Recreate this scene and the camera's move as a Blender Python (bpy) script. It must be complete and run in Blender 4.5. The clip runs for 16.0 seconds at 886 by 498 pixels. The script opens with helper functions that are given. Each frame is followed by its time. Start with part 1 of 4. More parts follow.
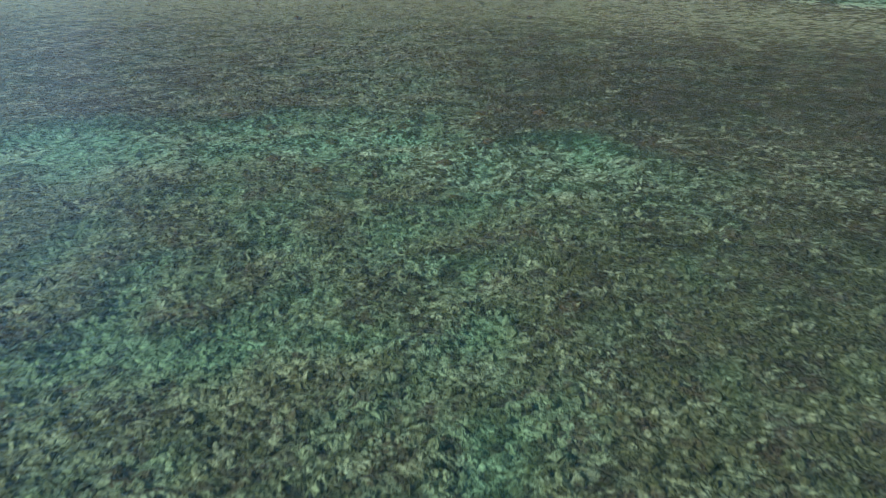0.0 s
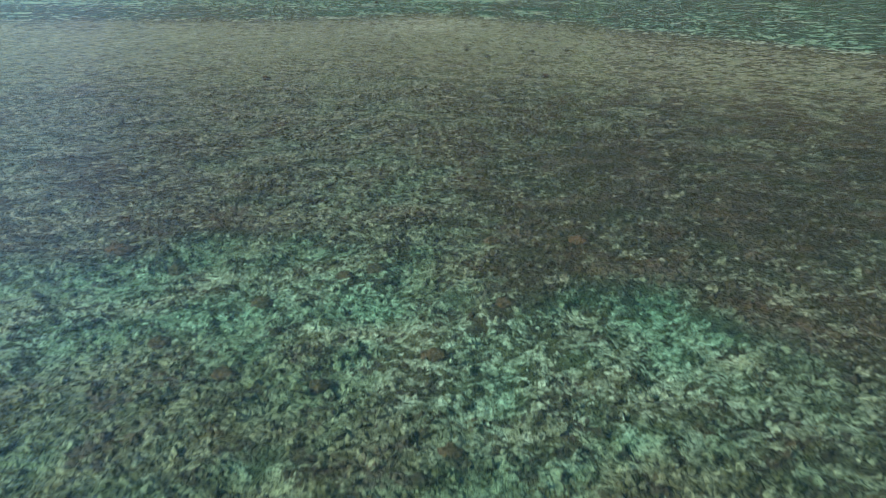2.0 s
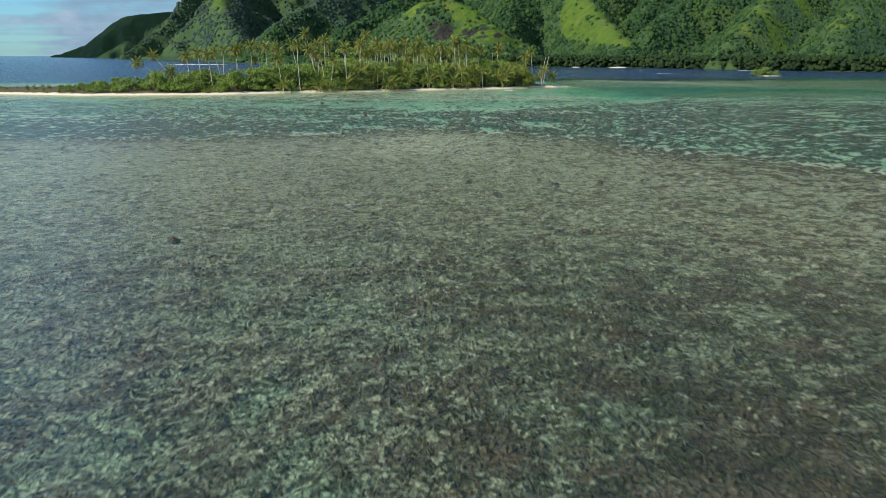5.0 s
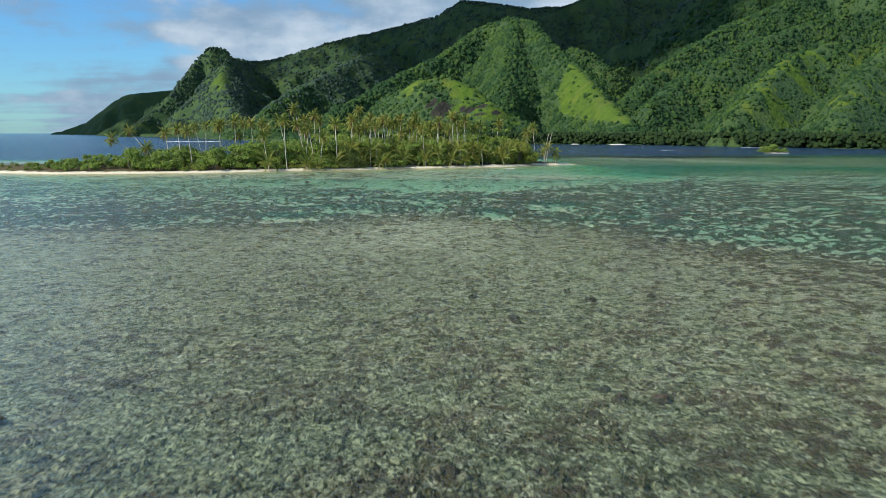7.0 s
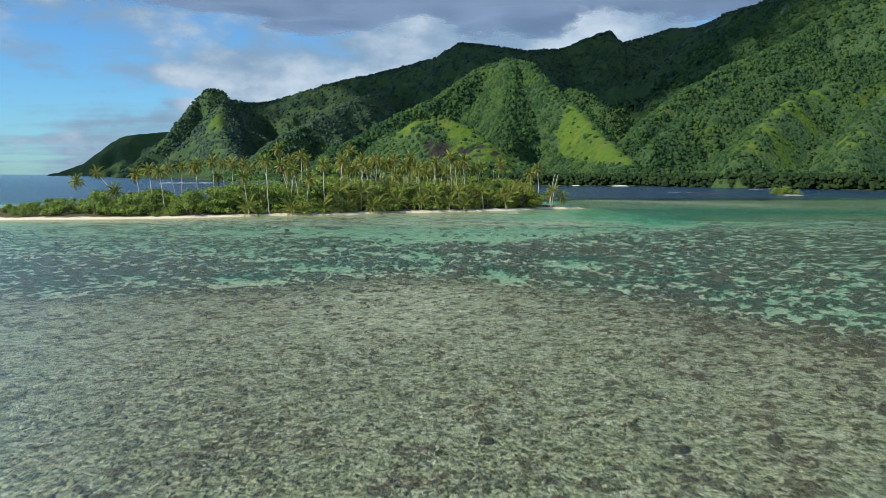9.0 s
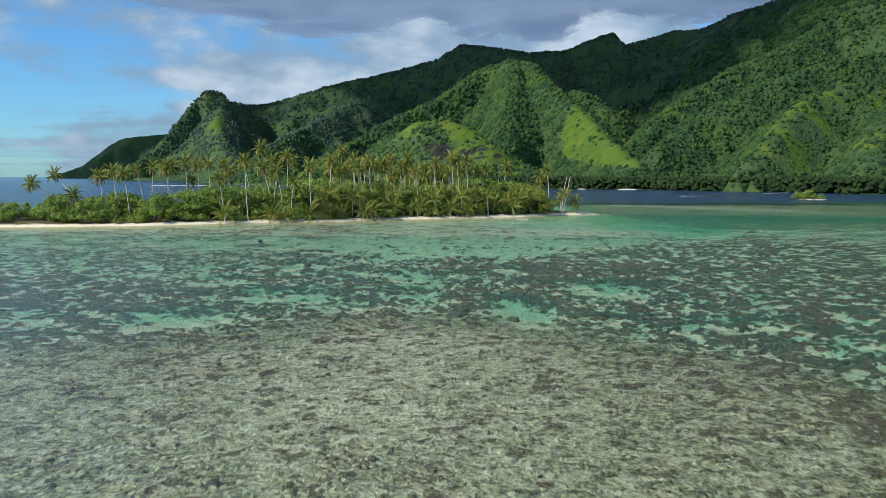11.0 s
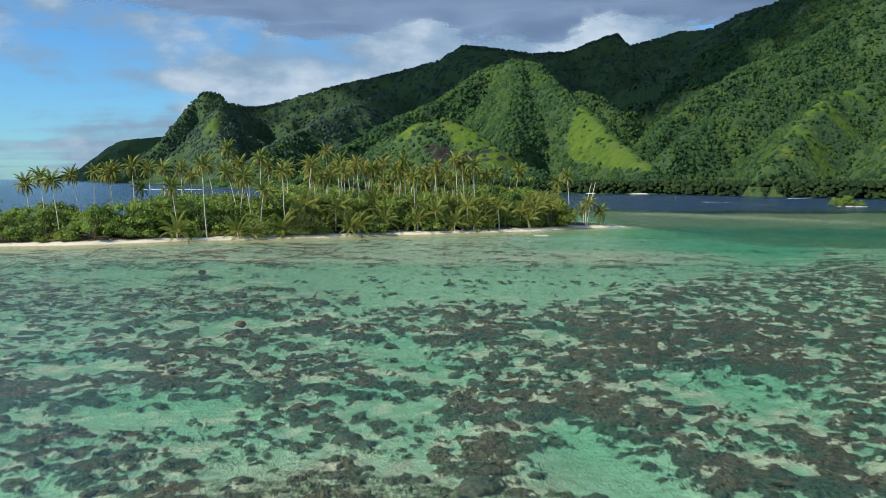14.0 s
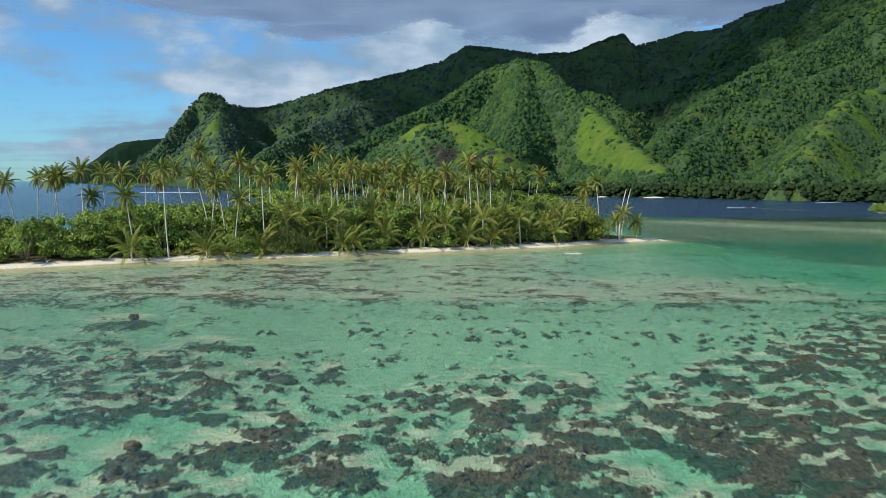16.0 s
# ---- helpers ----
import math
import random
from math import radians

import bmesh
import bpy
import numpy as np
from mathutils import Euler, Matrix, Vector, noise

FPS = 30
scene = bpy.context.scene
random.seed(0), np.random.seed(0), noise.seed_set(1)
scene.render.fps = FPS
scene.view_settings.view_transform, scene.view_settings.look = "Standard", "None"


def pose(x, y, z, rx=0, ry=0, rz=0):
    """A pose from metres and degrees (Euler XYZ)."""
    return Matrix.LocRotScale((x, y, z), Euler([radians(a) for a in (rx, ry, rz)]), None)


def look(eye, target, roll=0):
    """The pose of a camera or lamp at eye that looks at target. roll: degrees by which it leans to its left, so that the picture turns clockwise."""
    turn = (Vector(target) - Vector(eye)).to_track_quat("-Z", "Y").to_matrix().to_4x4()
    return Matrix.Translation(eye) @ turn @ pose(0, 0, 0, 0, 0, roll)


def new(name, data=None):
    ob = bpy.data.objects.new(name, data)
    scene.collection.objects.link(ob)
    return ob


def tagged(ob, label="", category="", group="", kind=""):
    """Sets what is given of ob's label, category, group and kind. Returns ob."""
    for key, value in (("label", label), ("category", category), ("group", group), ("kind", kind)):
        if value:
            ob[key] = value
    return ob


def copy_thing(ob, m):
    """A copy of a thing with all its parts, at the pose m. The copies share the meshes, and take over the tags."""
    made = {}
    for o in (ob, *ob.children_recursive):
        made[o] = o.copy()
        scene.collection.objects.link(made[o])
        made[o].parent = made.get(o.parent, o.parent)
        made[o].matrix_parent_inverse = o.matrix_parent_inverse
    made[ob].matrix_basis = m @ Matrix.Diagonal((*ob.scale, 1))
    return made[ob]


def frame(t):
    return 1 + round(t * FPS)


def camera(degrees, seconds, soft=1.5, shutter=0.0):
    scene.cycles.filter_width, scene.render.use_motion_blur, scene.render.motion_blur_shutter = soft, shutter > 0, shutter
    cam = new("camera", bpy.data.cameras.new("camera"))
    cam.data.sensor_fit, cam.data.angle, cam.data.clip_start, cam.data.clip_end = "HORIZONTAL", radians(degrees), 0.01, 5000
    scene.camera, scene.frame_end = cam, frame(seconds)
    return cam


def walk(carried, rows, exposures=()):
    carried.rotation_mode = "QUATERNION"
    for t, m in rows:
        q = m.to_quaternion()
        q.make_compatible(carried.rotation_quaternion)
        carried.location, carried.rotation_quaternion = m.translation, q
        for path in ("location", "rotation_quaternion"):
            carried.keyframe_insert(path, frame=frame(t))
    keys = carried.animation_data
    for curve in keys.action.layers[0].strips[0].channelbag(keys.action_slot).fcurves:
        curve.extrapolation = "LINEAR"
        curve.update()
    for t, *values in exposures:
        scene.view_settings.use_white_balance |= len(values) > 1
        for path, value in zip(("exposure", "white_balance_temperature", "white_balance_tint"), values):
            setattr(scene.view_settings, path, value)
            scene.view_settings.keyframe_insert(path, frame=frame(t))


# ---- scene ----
cam = camera(54.8, 16.0, soft=0.75, shutter=0.35)
PATH = [
    (0, (1.199, -190.92, 11.666), (1.163, -189.063, 10.923), 0.6),
    (0.5, (1.254, -186.522, 11.646), (1.215, -184.66, 10.918), 0.4),
    (1, (1.319, -181.905, 11.596), (1.275, -180.035, 10.888), 0.4),
    (1.5, (1.291, -177.337, 11.517), (1.246, -175.46, 10.829), 0.3),
    (2, (1.222, -172.537, 11.491), (1.177, -170.651, 10.827), 0.4),
    (2.5, (1.295, -168.229, 11.499), (1.246, -166.334, 10.862), 0.2),
    (3, (1.364, -163.538, 11.449), (1.312, -161.632, 10.846), 0.1),
    (3.5, (1.398, -159.136, 11.387), (1.343, -157.219, 10.821), 0.0),
    (4, (1.312, -154.446, 11.431), (1.257, -152.517, 10.908), -0.1),
    (4.5, (1.227, -149.627, 11.38), (1.175, -147.688, 10.894), 0.0),
    (5, (0.989, -144.57, 11.405), (0.94, -142.62, 10.96), 0.0),
    (5.2, (0.887, -142.521, 11.402), (0.842, -140.568, 10.974), -0.0),
    (7.5, (0.59, -118.352, 10.908), (0.546, -116.366, 10.676), -0.0),
    (8, (0.483, -113.097, 10.925), (0.439, -111.108, 10.726), -0.2),
    (8.5, (0.367, -107.538, 10.933), (0.326, -105.547, 10.748), -0.0),
    (9, (0.287, -101.406, 11.04), (0.247, -99.414, 10.862), 0.0),
    (11.5, (-0.18, -71.031, 10.759), (-0.223, -69.039, 10.59), 0.1),
    (12, (-0.313, -65.051, 10.922), (-0.356, -63.058, 10.755), 0.0),
    (12.5, (-0.494, -59.255, 11.076), (-0.536, -57.263, 10.909), 0.1),
    (13, (-0.649, -53.173, 11.313), (-0.691, -51.18, 11.147), 0.1),
    (13.5, (-0.721, -47.355, 11.453), (-0.765, -45.363, 11.286), 0.1),
    (14, (-1.048, -40.903, 11.587), (-1.094, -38.91, 11.422), 0.1),
    (14.5, (-1.417, -34.178, 11.681), (-1.466, -32.185, 11.516), 0.1),
    (15, (-1.92, -27.058, 11.855), (-1.97, -25.065, 11.69), 0.1),
    (15.5, (-2.648, -19.886, 12.05), (-2.696, -17.893, 11.886), 0.2),
    (16, (-3.197, -12.4, 12.406), (-3.25, -10.407, 12.245), 0.1),
]
walk(cam, [(t, look(eye, target, roll)) for t, eye, target, roll in PATH])

# ---- light: sun behind the camera's left shoulder, broken cloud ----
SUN = Vector((-0.69, -0.42, 0.60)).normalized()
sun = new("sun", bpy.data.lights.new("sun", "SUN"))
sun.data.energy, sun.data.angle, sun.data.color = 4.7, radians(0.6), (1.0, 0.95, 0.86)
sun.matrix_world = look(SUN * 900, (0, 0, 0))

world = bpy.data.worlds.new("sky")
scene.world = world
world.use_nodes = True


# ---- node helpers ----
def put(socket, value):
    tree = socket.id_data
    if isinstance(value, bpy.types.NodeSocket):
        tree.links.new(value, socket)
    elif isinstance(value, tuple) and len(value) == 3 and socket.type == "RGBA":
        socket.default_value = (*value, 1)
    else:
        socket.default_value = value


def node(nt, kind, **ins):
    n = nt.nodes.new(kind)
    for key, value in ins.items():
        put(n.inputs[key.replace("_", " ")], value)
    return n


def calc(nt, op, a, b=0.0, c=0.0, clamp=False):
    n = nt.nodes.new("ShaderNodeMath")
    n.operation, n.use_clamp = op, clamp
    put(n.inputs[0], a), put(n.inputs[1], b), put(n.inputs[2], c)
    return n.outputs[0]


def blend(nt, fac, a, b, how="MIX"):
    n = nt.nodes.new("ShaderNodeMix")
    n.data_type, n.blend_type = "RGBA", how
    put(n.inputs[0], fac), put(n.inputs[6], a), put(n.inputs[7], b)
    return n.outputs[2]


def span(nt, value, lo, hi, to_lo=0.0, to_hi=1.0, smooth=True):
    n = nt.nodes.new("ShaderNodeMapRange")
    n.interpolation_type = "SMOOTHSTEP" if smooth else "LINEAR"
    for k, v in enumerate((value, lo, hi, to_lo, to_hi)):
        put(n.inputs[k], v)
    return n.outputs[0]


def grain(nt, where, scale, detail=3.0, rough=0.55, squash=None):
    if squash:
        m = nt.nodes.new("ShaderNodeMapping")
        put(m.inputs["Vector"], where)
        m.inputs["Scale"].default_value = squash
        where = m.outputs[0]
    n = node(nt, "ShaderNodeTexNoise", Vector=where, Scale=scale, Detail=detail, Roughness=rough)
    return n.outputs[0]


def cells(nt, where, scale, feature="F1"):
    n = node(nt, "ShaderNodeTexVoronoi", Vector=where, Scale=scale)
    n.feature = feature
    return n


def attribute(nt, name):
    n = nt.nodes.new("ShaderNodeAttribute")
    n.attribute_name = name
    return n.outputs["Fac"]


def material(name):
    m = bpy.data.materials.new(name)
    m.use_nodes = True
    nt = m.node_tree
    nt.nodes.clear()
    out = nt.nodes.new("ShaderNodeOutputMaterial")
    where = nt.nodes.new("ShaderNodeNewGeometry").outputs["Position"]
    return m, nt, out, where


def principled(nt, out, color, rough=0.8, height=None, strength=0.5, reach=0.1, gloss=0.3):
    b = node(nt, "ShaderNodeBsdfPrincipled", Base_Color=color, Roughness=rough)
    b.inputs["Specular IOR Level"].default_value = gloss
    if height is not None:
        p = node(nt, "ShaderNodeBump", Height=height, Strength=strength, Distance=reach)
        put(b.inputs["Normal"], p.outputs[0])
    put(out.inputs[0], b.outputs[0])
    return b


# ---- sky: clear blue with streaks low down and a bright bank behind the range ----
nt = world.node_tree
nt.nodes.clear()
w_out = nt.nodes.new("ShaderNodeOutputWorld")
sky = nt.nodes.new("ShaderNodeTexSky")
sky.sky_type, sky.sun_disc = "NISHITA", False
sky.sun_elevation, sky.sun_rotation = math.asin(SUN.z), math.atan2(SUN.x, SUN.y)
sky.air_density, sky.dust_density, sky.ozone_density = 1.0, 0.25, 2.5
way = nt.nodes.new("ShaderNodeTexCoord").outputs["Generated"]
parts = node(nt, "ShaderNodeSeparateXYZ", Vector=way)
up = calc(nt, "ADD", calc(nt, "MAXIMUM", parts.outputs[2], 0.0), 0.06)
level = node(nt, "ShaderNodeCombineXYZ", X=parts.outputs[0], Y=parts.outputs[1], Z=calc(nt, "MAXIMUM", parts.outputs[2], 0.004))
put(sky.inputs["Vector"], level.outputs[0])
flat = node(nt, "ShaderNodeCombineXYZ", X=calc(nt, "DIVIDE", parts.outputs[0], up), Y=calc(nt, "DIVIDE", parts.outputs[1], up), Z=0.0).outputs[0]
streak = grain(nt, flat, 0.5, 5.0, 0.52, (0.8, 1.4, 1))
puffs = grain(nt, way, 6.4, 8.0, 0.56, (1.0, 1.0, 2.0))
aside = calc(nt, "SUBTRACT", parts.outputs[0], 0.06)
high = calc(nt, "SUBTRACT", parts.outputs[2], 0.13)
bank = calc(nt, "EXPONENT", calc(nt, "MULTIPLY", calc(nt, "ADD", calc(nt, "MULTIPLY", calc(nt, "MULTIPLY", aside, aside), 9.0), calc(nt, "MULTIPLY", calc(nt, "MULTIPLY", high, high), 160.0)), -1.0))
bank = calc(nt, "MULTIPLY", bank, calc(nt, "GREATER_THAN", parts.outputs[1], 0.0))
cover = calc(nt, "ADD", calc(nt, "MULTIPLY", streak, 0.42), calc(nt, "MULTIPLY", puffs, 0.70))
cover = calc(nt, "ADD", cover, calc(nt, "MULTIPLY", bank, 0.15))
mask = calc(nt, "MULTIPLY", span(nt, cover, 0.478, 0.628), 0.94)
tone = span(nt, calc(nt, "ADD", calc(nt, "ADD", calc(nt, "MULTIPLY", puffs, 0.6), calc(nt, "MULTIPLY", grain(nt, way, 12.0, 6.0, 0.54, (1, 1, 1.8)), 0.4)), calc(nt, "MULTIPLY", bank, 0.08)), 0.46, 0.70)
cloud = blend(nt, tone, (1.95, 2.95, 4.15), (5.0, 5.8, 6.6))
clear = blend(nt, 1.0, sky.outputs[0], (0.45, 0.84, 1.20), "MULTIPLY")
air = blend(nt, mask, clear, cloud)
back = node(nt, "ShaderNodeBackground", Color=air, Strength=0.125)
put(w_out.inputs[0], back.outputs[0])


# ---- fields: value noise, cells, distances, all in numpy ----
def scatter(ix, iy, seed):
    n = (ix.astype(np.int64) * 374761393 + iy.astype(np.int64) * 668265263 + seed * 1442695041) & 0xFFFFFFFF
    n = ((n ^ (n >> 13)) * 1274126177) & 0xFFFFFFFF
    return ((n ^ (n >> 16)) & 0xFFFFFF) / float(0xFFFFFF)


def lumps(x, y, size, seed):
    u, v = x / size, y / size
    iu, iv = np.floor(u), np.floor(v)
    fu, fv = u - iu, v - iv
    fu, fv = fu * fu * (3 - 2 * fu), fv * fv * (3 - 2 * fv)
    a, b = scatter(iu, iv, seed), scatter(iu + 1, iv, seed)
    c, d = scatter(iu, iv + 1, seed), scatter(iu + 1, iv + 1, seed)
    return (a * (1 - fu) + b * fu) * (1 - fv) + (c * (1 - fu) + d * fu) * fv


def fbm(x, y, size, octaves, seed):
    total, weight, amp = 0, 0, 1.0
    for k in range(octaves):
        total = total + amp * lumps(x + 17.3 * k, y - 9.1 * k, size / 2 ** k, seed + k)
        weight, amp = weight + amp, amp * 0.5
    return total / weight


def domes(x, y, size, seed):
    """Rounded cells: 1 at a cell's heart, 0 at its edge."""
    u, v = x / size, y / size
    iu, iv = np.floor(u), np.floor(v)
    best = np.full(np.shape(u), 9.0)
    for dx in (-1, 0, 1):
        for dy in (-1, 0, 1):
            px = iu + dx + scatter(iu + dx, iv + dy, seed)
            py = iv + dy + scatter(iu + dx, iv + dy, seed + 77)
            best = np.minimum(best, (px - u) ** 2 + (py - v) ** 2)
    return np.clip(1 - best * 1.6, 0, 1)


def ease(lo, hi, v):
    q = np.clip((v - lo) / (hi - lo), 0, 1)
    return q * q * (3 - 2 * q)


def along(x, y, line):
    """Distance to a polyline, the third coordinate where it is nearest, and the side (+ on its left)."""
    best, height, side = np.full(np.shape(x), 1e9), np.zeros(np.shape(x)), np.ones(np.shape(x))
    for (ax, ay, az), (bx, by, bz) in zip(line, line[1:]):
        ux, uy = bx - ax, by - ay
        q = np.clip(((x - ax) * ux + (y - ay) * uy) / (ux * ux + uy * uy), 0, 1)
        d = np.hypot(x - ax - q * ux, y - ay - q * uy)
        near = d < best
        best = np.where(near, d, best)
        height = np.where(near, az + q * (bz - az), height)
        side = np.where(near, np.sign(ux * (y - ay) - uy * (x - ax)), side)
    return best, height, side


def steps(lo, hi, fine, reach_lo, reach_hi, growth=1.06):
    core = list(np.arange(lo, hi + fine / 2, fine))
    for reach, sign in ((reach_lo, -1), (reach_hi, 1)):
        at, gap, extra = (lo if sign < 0 else hi), fine, []
        while abs(at) < abs(reach) or at * sign < reach * sign:
            gap *= growth
            at += sign * gap
            extra.append(at)
        core = extra[::-1] + core if sign < 0 else core + extra
    return np.array(core)


def sheet(name, xs, ys, height, stuff, fields=None, keep=None):
    """A grid of heights as one mesh object, with named values at its points."""
    nx, ny = len(xs), len(ys)
    gx, gy = np.meshgrid(xs, ys)
    co = np.stack([gx, gy, height], -1).reshape(-1, 3)
    i = np.arange(nx * ny).reshape(ny, nx)
    quads = np.stack([i[:-1, :-1], i[:-1, 1:], i[1:, 1:], i[1:, :-1]], -1).reshape(-1, 4)
    if keep is not None:
        quads = quads[keep.reshape(-1)[quads].any(axis=1)]
    me = bpy.data.meshes.new(name)
    me.vertices.add(len(co))
    me.vertices.foreach_set("co", co.ravel())
    me.loops.add(quads.size)
    me.loops.foreach_set("vertex_index", quads.ravel())
    me.polygons.add(len(quads))
    me.polygons.foreach_set("loop_start", np.arange(0, quads.size, 4))
    me.polygons.foreach_set("use_smooth", np.ones(len(quads), bool))
    me.update()
    for key, values in (fields or {}).items():
        me.attributes.new(key, "FLOAT", "POINT").data.foreach_set("value", np.asarray(values, float).ravel())
    me.materials.append(stuff)
    return new(name, me)


# ---- materials ----
def seabed_material():
    m, nt, out, where = material("reef_bed")
    coral, sand, green, grit = attribute(nt, "coral"), attribute(nt, "sand"), attribute(nt, "green"), attribute(nt, "grit")
    smooth = calc(nt, "SUBTRACT", 1.0, grit)
    fine = grain(nt, where, 5.5, 4.0, 0.65)
    mid = grain(nt, where, 1.3, 4.0, 0.6)
    frayed = grain(nt, where, 1.35, 6.0, 0.72)
    bent = nt.nodes.new("ShaderNodeVectorMath")
    bent.operation = "ADD"
    put(bent.inputs[0], where), put(bent.inputs[1], node(nt, "ShaderNodeTexNoise", Vector=where, Scale=1.7, Detail=3.0).outputs["Color"])
    stones = cells(nt, bent.outputs[0], 3.3)
    pick = node(nt, "ShaderNodeSeparateColor", Color=stones.outputs["Color"]).outputs[0]
    crumbs = node(nt, "ShaderNodeSeparateColor", Color=cells(nt, where, 6.5).outputs["Color"]).outputs[1]
    chip = span(nt, grain(nt, where, 7.0, 3.0, 0.7), 0.57, 0.66)
    # rubble: pale and dark cobbles side by side
    rough = span(nt, calc(nt, "ADD", calc(nt, "ADD", calc(nt, "MULTIPLY", pick, 0.34), calc(nt, "MULTIPLY", crumbs, 0.18)), calc(nt, "MULTIPLY", grain(nt, where, 2.6, 6.0, 0.7), 0.75)), 0.40, 0.82)
    rubble = blend(nt, rough, (0.12, 0.11, 0.075), (0.75, 0.71, 0.53))
    # darker between the cobbles: gap shadow and algae put into the colour
    rubble = blend(nt, calc(nt, "MULTIPLY", span(nt, stones.outputs["Distance"], 0.5, 0.8), 0.6), rubble, (0.07, 0.06, 0.045))
    rubble = blend(nt, calc(nt, "MULTIPLY", green, span(nt, grain(nt, where, 0.7, 4.0), 0.28, 0.54)), rubble, blend(nt, rough, (0.06, 0.065, 0.025), (0.43, 0.40, 0.19)))
    rubble = blend(nt, calc(nt, "MULTIPLY", chip, 0.5), rubble, (0.70, 0.68, 0.56))
    rubble = blend(nt, calc(nt, "MULTIPLY", grit, 0.30), rubble, (0.27, 0.25, 0.16))
    rubble = blend(nt, calc(nt, "MULTIPLY", span(nt, mid, 0.56, 0.70), 0.45), rubble, (0.11, 0.095, 0.06))
    pale = blend(nt, span(nt, mid, 0.3, 0.7), (0.64, 0.60, 0.45), (0.82, 0.78, 0.62))
    pale = blend(nt, calc(nt, "MULTIPLY", chip, 0.4), pale, (0.34, 0.31, 0.22))
    pale = blend(nt, calc(nt, "MULTIPLY", grit, span(nt, crumbs, 0.2, 0.75)), pale, (0.33, 0.31, 0.22))
    bed = blend(nt, span(nt, calc(nt, "ADD", sand, calc(nt, "SUBTRACT", mid, 0.5)), 0.25, 0.7), rubble, pale)
    # living and dead coral
    tone = grain(nt, where, 0.55, 2.0)
    stone = blend(nt, span(nt, fine, 0.32, 0.72), (0.050, 0.038, 0.031), (0.27, 0.190, 0.138))
    stone = blend(nt, calc(nt, "MULTIPLY", grit, span(nt, grain(nt, where, 0.4, 3.0), 0.30, 0.55)), stone, blend(nt, span(nt, fine, 0.35, 0.75), (0.028, 0.021, 0.015), (0.13, 0.09, 0.058)))
    stone = blend(nt, calc(nt, "MULTIPLY", span(nt, tone, 0.52, 0.68), 0.38), stone, (0.17, 0.088, 0.048))
    stone = blend(nt, calc(nt, "MULTIPLY", calc(nt, "MULTIPLY", chip, span(nt, mid, 0.42, 0.6)), calc(nt, "SUBTRACT", 1.0, calc(nt, "MULTIPLY", grit, 0.55))), stone, (0.46, 0.44, 0.35))
    moss = blend(nt, span(nt, fine, 0.3, 0.72), (0.035, 0.042, 0.02), (0.28, 0.27, 0.12))
    stone = blend(nt, calc(nt, "MULTIPLY", green, span(nt, grain(nt, where, 0.9, 3.0), 0.38, 0.6)), stone, moss)
    # where one gives way to the other: frayed patches inshore, single cobbles out on the reef
    edge = calc(nt, "ADD", coral, calc(nt, "MULTIPLY", calc(nt, "SUBTRACT", frayed, 0.5), calc(nt, "ADD", 0.9, calc(nt, "MULTIPLY", smooth, 0.15))))
    drift = calc(nt, "SUBTRACT", grain(nt, where, 2.0, 4.0, 0.62), 0.5)
    mixed = calc(nt, "ADD", calc(nt, "MULTIPLY", calc(nt, "SUBTRACT", pick, 0.5), 0.5), calc(nt, "MULTIPLY", calc(nt, "SUBTRACT", crumbs, 0.5), 0.25))
    edge = calc(nt, "ADD", edge, calc(nt, "MULTIPLY", calc(nt, "ADD", mixed, calc(nt, "MULTIPLY", drift, 3.4)), grit))
    own = calc(nt, "SUBTRACT", nt.nodes.new("ShaderNodeNewGeometry").outputs["Random Per Island"], 0.55)
    edge = calc(nt, "ADD", edge, calc(nt, "MULTIPLY", calc(nt, "MULTIPLY", own, attribute(nt, "loose")), 0.55))
    speck = calc(nt, "SUBTRACT", grain(nt, where, 4.4, 5.0, 0.78), 0.5)
    edge = calc(nt, "ADD", edge, calc(nt, "MULTIPLY", calc(nt, "MULTIPLY", speck, grit), 1.2))
    head = cells(nt, bent.outputs[0], 0.85)
    edge = calc(nt, "ADD", edge, calc(nt, "MULTIPLY", calc(nt, "SUBTRACT", 0.40, head.outputs["Distance"]), calc(nt, "ADD", 0.5, calc(nt, "MULTIPLY", smooth, 0.35))))
    edge = calc(nt, "ADD", edge, calc(nt, "MULTIPLY", calc(nt, "SUBTRACT", fine, 0.5), 0.8))
    color = blend(nt, span(nt, edge, calc(nt, "ADD", 0.36, calc(nt, "MULTIPLY", smooth, 0.06)), calc(nt, "SUBTRACT", 0.66, calc(nt, "MULTIPLY", smooth, 0.10))), bed, stone)
    relief = calc(nt, "SUBTRACT", calc(nt, "ADD", fine, calc(nt, "MULTIPLY", mid, 0.8)), calc(nt, "MULTIPLY", stones.outputs["Distance"], calc(nt, "MULTIPLY", calc(nt, "SUBTRACT", 1.0, sand), 1.1)))
    ribs = grain(nt, bent.outputs[0], 1.7, 3.0, 0.6, (0.7, 1.6, 1.0))
    relief = calc(nt, "ADD", relief, calc(nt, "MULTIPLY", calc(nt, "MULTIPLY", ribs, sand), calc(nt, "MULTIPLY", smooth, 1.3)))
    principled(nt, out, color, 0.9, relief, 1.0, 0.22, 0.1)
    return m


